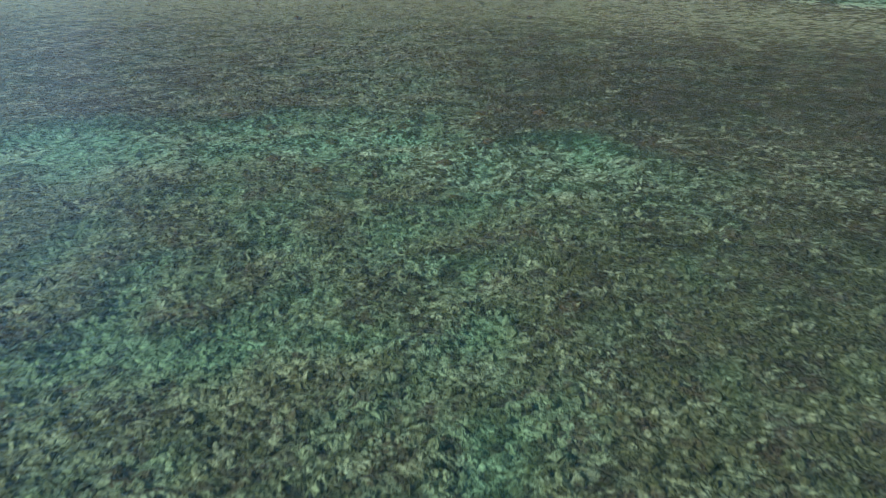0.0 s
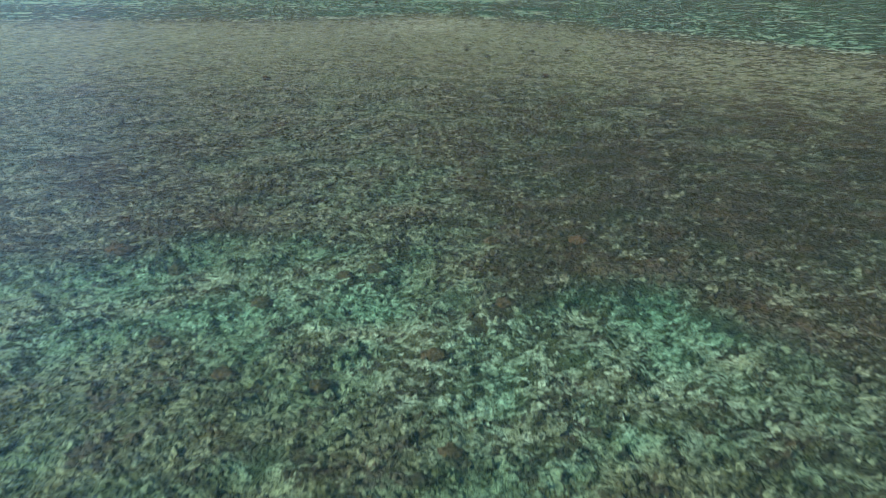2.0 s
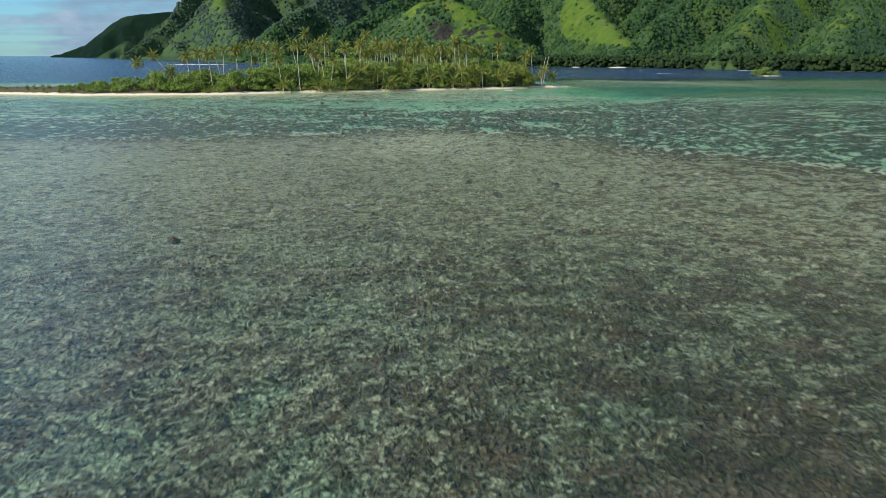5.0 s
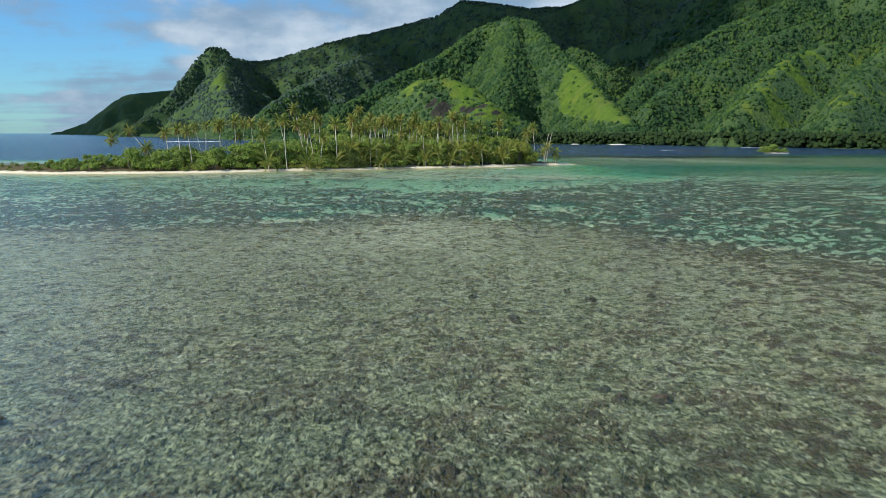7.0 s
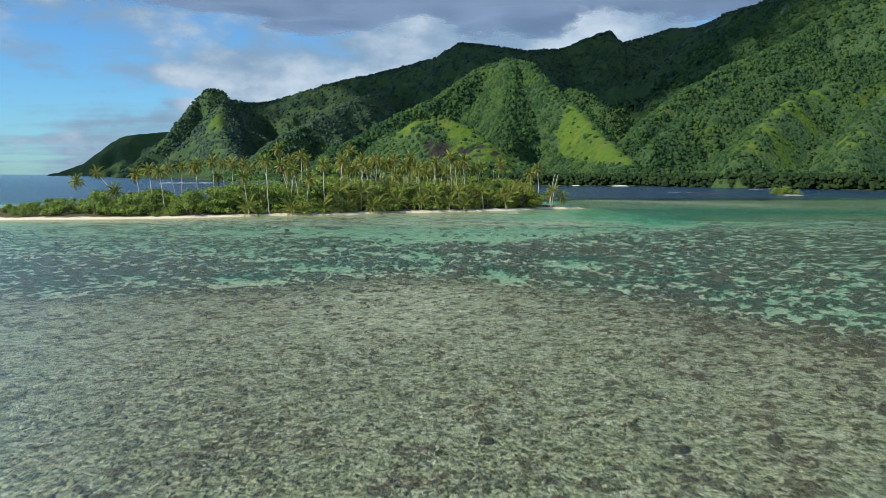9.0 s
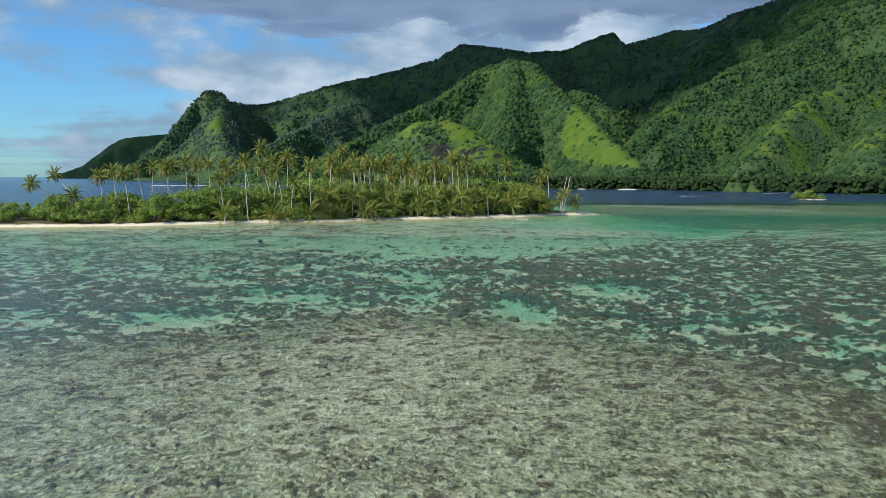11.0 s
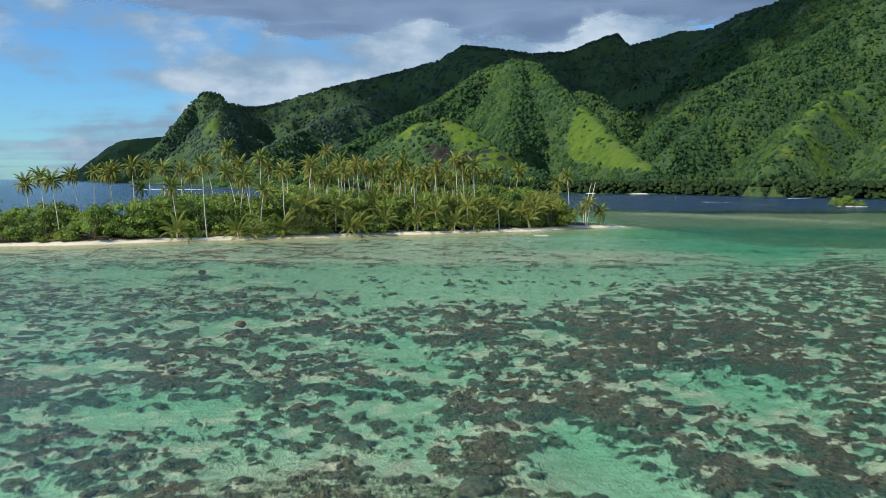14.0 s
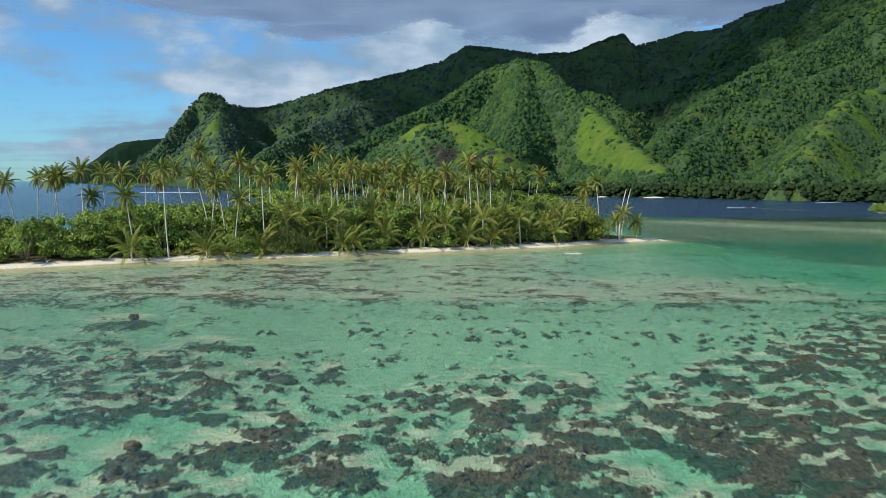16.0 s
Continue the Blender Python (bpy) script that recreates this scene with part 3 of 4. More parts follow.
def bed_values(x, y, over, sand, weed, v):
    grit = 1 - ease(-170, -50, v) + np.maximum(0.5 * ease(62, 74, y), 0.6 * ease(-9, -20, x) * ease(28, 42, y))
    coral = 0.5 + (0.01 + 0.28 * ease(-5, 8, x) * ease(-150, -136, y) + 0.16 * ease(3, 12, x) * (1 - ease(-160, -152, y))) * (1 - ease(-160, -60, v)) + over * np.where(v > -8, 3.6 - 1.4 * ease(60, 74, y), 0.85 + 0.9 * ease(-60, -24, v))
    return {"grit": np.clip(grit, 0, 1), "coral": coral, "sand": sand, "green": weed}


def build_seabed():
    xs = steps(-62, 44, 0.45, -4950, 4950, 1.075)
    ys = np.concatenate([steps(-195, -24, 0.72, -2500, -24, 1.07), steps(-23.5, 108, 0.45, -23.5, 4950, 1.07)])
    x, y = np.meshgrid(xs, ys)
    bed, depth, over, sand, weed, v = bed_surface(x, y)
    bed = bed - 1.5 * ease(0, 6, inland(x, y))
    ob = sheet("seabed", xs, ys, bed, BED, bed_values(x, y, over, sand, weed, v))
    return tagged(ob, "shallow reef bed of brown coral patches, rubble and pale sand", "seabed", kind="structure")


def build_water():
    xs, ys = steps(-50, 46, 0.75, -4950, 4950, 1.1), np.concatenate([steps(-196, -20, 1.5, -2500, -20, 1.1), steps(-19, 106, 0.75, -19, 4950, 1.1)])
    x, y = np.meshgrid(xs, ys)
    depth, share, sand, weed, v = reef(x, y)
    field, gap = coral_field(x, y, share, v)
    inshore = ease(-40, -15, y)
    depth = depth * (1 - (0.55 + 0.11 * inshore) * ease(gap - 0.30 + 0.28 * inshore, gap + 0.30 - 0.20 * inshore, field) * (depth < 3))
    shallow = ease(-9, -1, inland(x, y))
    depth = depth * (1 - shallow) + 0.05 * shallow
    ob = sheet("sea_water", xs, ys, np.zeros(x.shape), WATER, {"depth": depth})
    ob.visible_shadow = False
    return tagged(ob, "clear rippled turquoise lagoon water over the reef", "water", kind="structure")


def build_island():
    xs, ys = np.arange(-275, 52, 0.8), np.arange(80, 226, 0.8)
    x, y = np.meshgrid(xs, ys)
    d = inland(x, y) + (fbm(x, y, 7, 3, 61) - 0.5) * 2.2
    z = np.where(d > 0, 1.35 * (1 - np.exp(-d / 5.0)), d * 0.11) + (fbm(x, y, 3, 3, 63) - 0.5) * 0.22 * ease(0, 4, d)
    ob = sheet("island_ground", xs, ys, z, SOIL, {"inland": d}, keep=d > -16)
    return tagged(ob, "low islet of brown soil ringed by pale coral sand", "ground", kind="structure")


def ground_at(px, py):
    d = float(inland(np.array([px]), np.array([py]))[0])
    return 1.35 * (1 - math.exp(-d / 5.0)) if d > 0 else max(d * 0.07, -0.4)


RIDGES = {
    "headland": (0.55, [(-1434, 2899, 7), (-1408, 2899, 11), (-1322, 2899, 43), (-1219, 2899, 118), (-1163, 2899, 141), (-1056, 2949, 153), (-831, 3099, 181)]),
    "pyramid": (1.8, [(-748, 1749, 7), (-744, 1769, 11), (-716, 1849, 51), (-679, 1899, 102), (-654, 1949, 151), (-641, 1999, 191), (-620, 1999, 210), (-591, 2019, 212), (-586, 2079, 193), (-590, 2299, 199)]),
    "west_spur": (0.80, [(-575, 1960, 170), (-551, 1849, 127), (-492, 1699, 77), (-430, 1549, 23)]),
    "back_west": (0.55, [(-635, 2349, 206), (-566, 2399, 210), (-516, 2399, 223), (-351, 2399, 270), (-187, 2399, 307), (-55, 2349, 335), (0, 2299, 366), (55, 2299, 360)]),
    "back_east": (0.75, [(55, 2299, 360), (183, 2349, 350), (300, 2399, 363), (397, 2399, 404), (429, 2399, 412), (462, 2399, 377), (630, 2499, 434), (827, 2599, 463)]),
    "right": (0.72, [(494, 1699, 306), (531, 1599, 318), (550, 1499, 315), (582, 1399, 319), (673, 1299, 337), (928, 1249, 374)]),
    "front_west": (0.70, [(84, 1249, 187), (32, 1279, 175), (-29, 1199, 126), (-88, 1079, 85), (-124, 979, 56), (-141, 899, 40), (-145, 799, 11)]),
    "front_east": (0.72, [(84, 1249, 187), (107, 1229, 177), (115, 1159, 151), (144, 1029, 98), (153, 849, 54), (150, 699, 27), (150, 634, 14)]),
    "front_mid": (0.54, [(84, 1249, 187), (68, 1119, 127), (57, 979, 75), (48, 859, 34)]),
    "knoll": (0.62, [(-78, 859, 52), (-46, 839, 66), (-15, 819, 70), (9, 799, 58), (26, 779, 43)]),
    "middle": (0.70, [(-329, 1349, 47), (-310, 1499, 83), (-281, 1649, 121), (-229, 1899, 182), (-172, 2199, 237)]),
    "east_a": (0.80, [(637, 1349, 281), (515, 1199, 224), (445, 1119, 188), (361, 1049, 153), (284, 979, 116), (216, 899, 71), (184, 819, 39)]),
    "east_b": (0.90, [(600, 1029, 174), (509, 949, 153), (429, 899, 140), (360, 849, 122), (278, 799, 90), (214, 749, 58), (174, 689, 31)]),
    "east_c": (0.90, [(479, 799, 107), (404, 729, 92), (353, 719, 93), (314, 699, 84), (272, 639, 64), (228, 569, 35), (198, 529, 13)]),
    "east_d": (0.85, [(631, 899, 181), (511, 799, 150), (351, 619, 72), (307, 559, 48), (268, 499, 21)]),
}
COAST = [(-900, 1760, 0), (-700, 1640, 0), (-520, 1560, 0), (-420, 1250, 0), (-300, 900, 0), (-150, 700, 0), (0, 640, 0), (100, 628, 0), (150, 600, 0), (185, 540, 0), (215, 500, 0), (245, 445, 0), (300, 390, 0), (420, 330, 0), (900, 200, 0)]


def hills(x, y):
    """Height of the range, and its grass and bare rock."""
    bend = (fbm(x, y, 160, 3, 71) - 0.5) * 60
    top = np.full(np.shape(x), -8.0)
    for key, (slope, line) in RIDGES.items():
        d, crest, side = along(x + bend * 0.25, y + bend * 0.25, line)
        soft = np.maximum(d - 6, 0)
        gully = (0.04 - 2.0 * np.abs(fbm(x + 0.35 * y, 0.55 * y - 0.2 * x, 95, 3, 73) - 0.5)) * np.minimum(soft, 170) * 1.1
        top = np.maximum(top, crest - slope * soft + gully)
    d, _, side = along(x, y, COAST)
    plain = np.where((side > 0) & (x > -700 - (y - 1749) * 0.55), np.minimum(d * 0.10, 5.0), -6.0)
    z = np.where(side > 0, np.maximum(top, plain), -6.0)
    z = np.where((side <= 0) & (y > 2500) , np.maximum(top, -6.0), z)
    de, _, se = along(x, y, RIDGES["front_east"][1])
    broad = np.interp(y, (640, 700, 760, 820, 900, 1000, 1035), (2, 20, 48, 70, 46, 16, 0)) * (0.75 + 0.5 * fbm(x, y, 40, 3, 77))
    grass = (1 - ease(broad * 0.75, broad * 1.15 + 2, de)) * 0.74 * (se < 0) * (y < 1036) + (1 - ease(0, 9, de)) * ease(640, 660, y) * (1 - ease(1000, 1030, y))
    grass = grass * ease(-6, 6, z - 7 - 0.5 * de)
    dk = along(x, y, RIDGES["knoll"][1])[0]
    grass = grass + (1 - ease(28, 62, dk)) * 0.66 * ease(-84, -56, x) * np.clip(2.8 * fbm(x, y, 26, 3, 89) - 0.5, 0, 1.3)
    dc, _, sc = along(x, y, RIDGES["east_c"][1])
    grass = grass + (1 - ease(10, 62, dc)) * 0.57 * ease(512, 545, y) * (1 - 0.7 * ease(680, 740, y)) * np.clip(2.6 * fbm(x * 1.8, y, 30, 3, 93) - 0.45, 0, 1.3)
    dd = along(x, y, RIDGES["east_d"][1])[0]
    grass = grass + (1 - ease(10, 45, dd)) * 0.40 + (1 - ease(0, 60, along(x, y, RIDGES["west_spur"][1])[0])) * 0.40
    grass = grass + 0.27 * np.exp(-(((x + 585) / 75) ** 2 + ((y - 1830) / 80) ** 2)) * (0.5 + fbm(x, y, 45, 3, 95))
    grass = grass * ease(6, 16, z)
    cliff = along(x, y, [(-26, 772, 0), (4, 756, 0), (30, 752, 0)])[0]
    rock = (1 - ease(6, 19, cliff)) * np.clip(3.4 * fbm(x, y, 8, 3, 79) - 0.95, 0, 1)
    return z, np.clip(grass, 0, 1), np.clip(rock, 0, 1)


def slopes(x, y):
    """The range with its small humps."""
    z, grass, rock = hills(x, y)
    bushy = (domes(x, y, 14, 81) - 0.4) * 2.5 * (1 - ease(0.3, 0.6, grass)) * ease(4, 12, z)
    return z + bushy + (fbm(x, y, 18, 2, 83) - 0.5) * 5 * ease(4, 20, z), grass, rock


def build_hills():
    xs, ys = np.arange(-1750, 1000, 7.0), np.concatenate([np.arange(320, 1320, 6.0), np.arange(1320, 3250, 8.5)])
    x, y = np.meshgrid(xs, ys)
    z, grass, rock = slopes(x, y)
    ob = sheet("mountain_range", xs, ys, z, HILL, {"grass": grass, "rock": rock}, keep=z > -5.5)
    return tagged(ob, "steep green volcanic range, forested with bright grassy spurs", "mountain", kind="structure")


def joined(name, co, faces, stuff, smooth=False):
    me = bpy.data.meshes.new(name)
    me.vertices.add(len(co))
    me.vertices.foreach_set("co", np.asarray(co, np.float32).ravel())
    n = faces.shape[1]
    me.loops.add(faces.size)
    me.loops.foreach_set("vertex_index", faces.ravel())
    me.polygons.add(len(faces))
    me.polygons.foreach_set("loop_start", np.arange(0, faces.size, n))
    me.polygons.foreach_set("use_smooth", np.full(len(faces), smooth))
    me.update()
    me.materials.append(stuff)
    return new(name, me)


def dome_template(level=2):
    bm = bmesh.new()
    bmesh.ops.create_icosphere(bm, subdivisions=level, radius=1.0)
    bmesh.ops.delete(bm, geom=[v for v in bm.verts if v.co.z < -0.55], context="VERTS")
    bm.verts.index_update()
    co = np.array([v.co[:] for v in bm.verts])
    fa = np.array([[v.index for v in f.verts] for f in bm.faces])
    bm.free()
    return co, fa


def crowns(name, place, size, stuff, rng, squash=0.85, level=2, jitter=0.28, smooth=False):
    """Many leafy tree crowns as one mesh."""
    co, fa = dome_template(level)
    n, k = len(place), len(co)
    puff = 1 + rng.uniform(-jitter, jitter, (n, k, 1))
    turn = rng.uniform(0, 6.283, n)
    c, s = np.cos(turn)[:, None], np.sin(turn)[:, None]
    shape = np.stack([co[:, 0] * c - co[:, 1] * s, co[:, 0] * s + co[:, 1] * c, np.repeat(co[None, :, 2], n, 0) * squash], -1)
    pts = shape * puff * size[:, None, None] + place[:, None, :]
    faces = fa[None] + (np.arange(n) * k)[:, None, None]
    return joined(name, pts.reshape(-1, 3), faces.reshape(-1, 3), stuff, smooth)


def build_forest():
    rng = np.random.default_rng(4)
    n = 330000
    x, y = rng.uniform(-480, 760, n), 380 + 1170 * rng.uniform(0, 1, n) ** 1.35
    z, grass, rock = slopes(x, y)
    fits = (z > 3) & (grass + rng.uniform(-0.25, 0.25, n) < 0.42 + 0.7 * (rng.uniform(0, 1, n) < 0.05)) & (rock < 0.4) & (x > -0.36 * (y + 12) - 30) & (x < 0.62 * (y + 100))
    pick = np.flatnonzero(fits)[:70000]
    stand = fbm(x[pick], y[pick], 38, 3, 87)
    size = rng.uniform(1.1, 2.9, len(pick)) * (0.75 + 0.55 * stand) * np.clip(0.85 + (y[pick] - 500) / 1600, 0.85, 1.35)
    near = y[pick] < 640
    size = np.where(near, size * 0.85, size)
    place = np.stack([x[pick], y[pick], z[pick] + size * (0.55 * rng.uniform(0, 1, len(pick)) ** 2 - 0.32)], -1)
    ob = crowns("forest_canopy", place[near], size[near], CANOPY, rng, squash=0.9, level=1, jitter=0.5, smooth=True)
    tagged(ob, "dense dark green tropical forest over the lower slopes", "forest", kind="stuff")
    ob = crowns("forest_canopy", place[~near], size[~near], CANOPY, rng, squash=0.9, level=1, jitter=0.5, smooth=True)
    tagged(ob, "dense green tropical forest over the upper slopes", "forest", kind="stuff")
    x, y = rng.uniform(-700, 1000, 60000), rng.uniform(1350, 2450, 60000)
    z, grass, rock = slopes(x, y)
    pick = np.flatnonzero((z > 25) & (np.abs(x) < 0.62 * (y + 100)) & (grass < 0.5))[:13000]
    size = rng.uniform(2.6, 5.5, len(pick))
    ob = crowns("forest_canopy", np.stack([x[pick], y[pick], z[pick] + size * 0.1], -1), size, HAZEDLEAF, rng, level=1, jitter=0.4, smooth=True)
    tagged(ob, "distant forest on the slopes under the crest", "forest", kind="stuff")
    rows = []
    for key, count in (("back_west", 1100), ("back_east", 900), ("pyramid", 160), ("right", 500)):
        line = np.array(RIDGES[key][1], float)
        q = rng.uniform(0, len(line) - 1.001, count)
        i = q.astype(int)
        p = line[i] + (line[i + 1] - line[i]) * (q - i)[:, None]
        rows.append(p[:, :2] + rng.normal(0, 7, (count, 2)))
    p = np.concatenate(rows)
    size = rng.uniform(1.5, 4.2, len(p))
    place = np.stack([p[:, 0], p[:, 1], slopes(p[:, 0], p[:, 1])[0] + size * 0.35], -1)
    x, y = rng.uniform(-780, -400, 9000), rng.uniform(1560, 2080, 9000)
    z, grass, rock = slopes(x, y)
    pick = np.flatnonzero((z > 12) & (grass < 0.36) & (fbm(x, y, 55, 3, 85) > 0.46))[:2600]
    wide = rng.uniform(1.6, 3.4, len(pick))
    place = np.concatenate([place, np.stack([x[pick], y[pick], z[pick] + wide * 0.2], -1)])
    size = np.concatenate([size, wide])
    ob = crowns("ridge_trees", place, size, HAZEDLEAF, rng, level=1)
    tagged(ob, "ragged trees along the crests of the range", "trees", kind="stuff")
    q = rng.uniform(0, 1, 6000)
    cx = np.interp(q, np.linspace(0, 1, 8), (-150, 0, 100, 150, 185, 215, 245, 330))
    cy = np.interp(cx, [c[0] for c in COAST], [c[1] for c in COAST]) + rng.uniform(2, 34, 6000)
    size = rng.uniform(0.9, 2.5, 6000)
    place = np.stack([cx, cy, rng.uniform(1.0, 9.5, 6000)], -1)
    ob = crowns("shore_trees", place, size, SHORELEAF, rng, level=1, smooth=True)
    tagged(ob, "dark broadleaf trees crowding the far waterline", "trees", kind="stuff")


def build_clouds():
    xs, ys = np.arange(-3000, 3600, 60.0), np.arange(600, 4900, 60.0)
    x, y = np.meshgrid(xs, ys)
    west = np.interp(y, (600, 2400, 3000, 4900), (-2950, -2800, -1600, -1350))
    # near edge and its tongue, overhead and unseen, are set to shade the slopes
    edge = np.minimum(np.minimum(x - west, 3300 - x), np.minimum(y - 1005 + 0.10 * x + 110 * ease(-80, 90, x) + 330 * np.exp(-((x + 250) / 200) ** 2), np.interp(x, (-1500, -1100, -820, -600, -430, -300, -100, 0, 450, 650, 1300, 1600, 2200), (3500, 3800, 4350, 4500, 4250, 4000, 4050, 4400, 4450, 3980, 3980, 4600, 4700)) - y))
    body = ease(-100, 260, edge) * (1.06 - 0.44 * ease(-560, -1000, x) * (1 - ease(1900, 2300, y)))
    # gaps out of view, placed to let sun onto the pyramid and spur
    body = body - 0.8 * np.exp(-(((x + 1330) / 220) ** 2 + ((y - 1450) / 260) ** 2)) - 0.35 * np.exp(-(((x + 1120) / 110) ** 2 + ((y - 1390) / 120) ** 2))
    z = 720 + (fbm(x, y, 500, 4, 91) - 0.5) * 160
    ob = sheet("cloud_bank", xs, ys, z, CLOUD, {"body": body})
    return tagged(ob, "grey-bottomed cloud bank hanging over the mountains", "cloud", kind="structure")


# ---- plants ----
def part(name, data, stuff, parent, m=None, label=""):
    if isinstance(data, bmesh.types.BMesh):
        me = bpy.data.meshes.new(name)
        data.to_mesh(me)
        data.free()
        me.materials.append(stuff)
        data = me
    ob = new(name, data)
    ob.parent = parent
    if m is not None:
        ob.matrix_basis = m
    if label:
        ob["label"] = label
    return ob


def tube(bm, line, radii, sides=7):
    rings = []
    for k, (p, r) in enumerate(zip(line, radii)):
        a, b = line[max(k - 1, 0)], line[min(k + 1, len(line) - 1)]
        q = (Vector(b) - Vector(a)).to_track_quat("Z", "Y")
        rings.append([bm.verts.new(Vector(p) + q @ Vector((r * math.cos(6.2832 * s / sides), r * math.sin(6.2832 * s / sides), 0))) for s in range(sides)])
    for lo, hi in zip(rings, rings[1:]):
        for s in range(sides):
            bm.faces.new((lo[s], lo[(s + 1) % sides], hi[(s + 1) % sides], hi[s]))
    bm.faces.new(rings[-1])
    bm.faces.new(rings[0][::-1])


def frond_mesh(name, stuff, length, droop, seed, limp=0.0):
    """One palm frond along +x: an arched midrib with two rows of hanging leaflets."""
    rnd, bm, line = random.Random(seed), bmesh.new(), []
    n, p, tilt = 11, Vector((0, 0, 0)), 0.15
    for k in range(n + 1):
        line.append(p.copy())
        tilt -= droop / n * (0.5 + 1.1 * k / n)
        p = p + Vector((math.cos(tilt), 0.0, math.sin(tilt))) * (length / n)
    tube(bm, line, [0.036 * (1 - 0.85 * k / n) for k in range(n + 1)], 3)
    ribs = len(bm.faces)
    count = 25
    for k in range(count):
        q = 0.12 + 0.87 * k / (count - 1)
        i = min(int(q * n), n - 1)
        at = line[i].lerp(line[i + 1], q * n - i)
        fwd = (line[i + 1] - line[i]).normalized()
        size = length * 0.21 * (math.sin(math.pi * (0.12 + 0.83 * q)) ** 0.7) * rnd.uniform(0.85, 1.1)
        for side in (-1, 1):
            out = (Vector((0, side, 0)) * 0.85 + fwd * 0.65 + Vector((0, 0, -0.40 - limp - rnd.uniform(0, 0.45)))).normalized()
            mid = at + out * size * 0.5
            tip = mid + (out + Vector((0, 0, -0.55 - limp))).normalized() * size * 0.55
            w = fwd * 0.050
            a, b = bm.verts.new(at - w * 0.7), bm.verts.new(at + w * 0.7)
            c, d = bm.verts.new(mid + w), bm.verts.new(mid - w)
            e = bm.verts.new(tip)
            bm.faces.new((a, b, c, d))
            bm.faces.new((d, c, e))
    me = bpy.data.meshes.new(name)
    bm.to_mesh(me)
    bm.free()
    me.materials.append(stuff)
    me.materials.append(RIB)
    for f in me.polygons[:ribs]:
        f.material_index = 1
    return me


FRONDS = [frond_mesh("frond", FROND, 3.0, d, 100 + k) for k, d in enumerate((1.0, 1.4, 1.8, 2.2))]
LONGFRONDS = [frond_mesh("frond", FROND, 3.95, d, 200 + k) for k, d in enumerate((0.9, 1.3, 1.7))]
DEAD = [frond_mesh("dry_frond", DRY, 2.2, 1.5, 300, 0.5)]


def palm(x, y, tall, lean, seed, young=False, bare=False):
    rnd = random.Random(seed)
    top = tagged(new("coconut_palm"), "young coconut palm with long arching fronds near the shore" if young else ("slender bare palm trunk that has lost its crown" if bare else "tall coconut palm with a pale slender trunk"), "palm tree", "islet palms")
    for nudge in range(12):
        if float(inland(np.array([x]), np.array([y]))[0]) < 1.6:
            y += 0.5 if y < 164 else -0.5
    top.location = (x, y, ground_at(x, y) - 0.15)
    base = rnd.uniform(-0.5, 0.5)
    tip = Vector((lean, rnd.uniform(-0.8, 0.8), tall))
    bow = Vector((base, rnd.uniform(-0.4, 0.4), tall * 0.5)) + Vector((lean * 0.25, 0, 0))
    n = 9
    line = [(bow * (2 * q * (1 - q)) + tip * q * q) if q else Vector((0, 0, 0)) for q in (k / n for k in range(n + 1))]
    girth = 0.15 if young else 0.098
    bm = bmesh.new()
    tube(bm, line, [girth * (1.55 if k == 0 else 1.0 - 0.28 * k / n) for k in range(n + 1)])
    part("trunk", bm, BARK, top)
    if bare:
        for k in range(3):
            part("dry_frond", DEAD[0], DRY, top, Matrix.Translation(tip) @ Euler((0, radians(40), k * 2.1)).to_matrix().to_4x4() @ Matrix.Scale(0.35, 4))
        return top
    count = rnd.randint(15, 18) if young else rnd.randint(24, 29)
    size = rnd.uniform(0.9, 1.12) if young else rnd.uniform(0.84, 1.04)
    for k in range(count):
        q = k / (count - 1)
        rise = radians((82 - 95 * q if young else 80 - 122 * q) + rnd.uniform(-9, 9))
        pool = LONGFRONDS if young else FRONDS
        me = pool[min(int(q * len(pool) * rnd.uniform(0.7, 1.2)), len(pool) - 1)]
        name = "frond"
        if q > 0.88 and not young and rnd.random() < 0.8:
            me, name = DEAD[0], "dry_frond"
        spin = Euler((rnd.uniform(-0.25, 0.25), -rise, k * 2.3999 + rnd.uniform(-0.25, 0.25))).to_matrix().to_4x4()
        part(name, me, FROND, top, Matrix.Translation(tip) @ spin @ Matrix.Scale(size * rnd.uniform(0.85, 1.1), 4))
    return top


def leafy(rng, lobes, count, leaf):
    """Leaves strewn over rounded lobes; a core coloured as inner shade goes inside."""
    weight = np.array([l[3] ** 2 for l in lobes])
    pick = rng.choice(len(lobes), count, p=weight / weight.sum())
    lob = np.array(lobes)[pick]
    way = rng.normal(size=(count, 3))
    way[:, 2] = np.abs(way[:, 2]) * 1.0 - 0.35
    way /= np.linalg.norm(way, axis=1)[:, None]
    r = lob[:, 3] * rng.uniform(0.62, 1.30, count)
    at = lob[:, :3] + way * r[:, None] * np.array([1, 1, 0.85])
    face = way + np.array([0, 0, 0.35]) + rng.normal(size=(count, 3)) * 0.6
    face /= np.linalg.norm(face, axis=1)[:, None]
    u = np.cross(face, rng.normal(size=(count, 3)))
    u /= np.linalg.norm(u, axis=1)[:, None]
    w = np.cross(face, u)
    s = leaf * rng.uniform(0.7, 1.3, count)[:, None]
    co = np.stack([at - u * s, at + w * s * 0.5 - face * s * 0.15, at + u * s, at - w * s * 0.5 - face * s * 0.15], 1).reshape(-1, 3)
    return co, np.arange(count * 4).reshape(-1, 4)


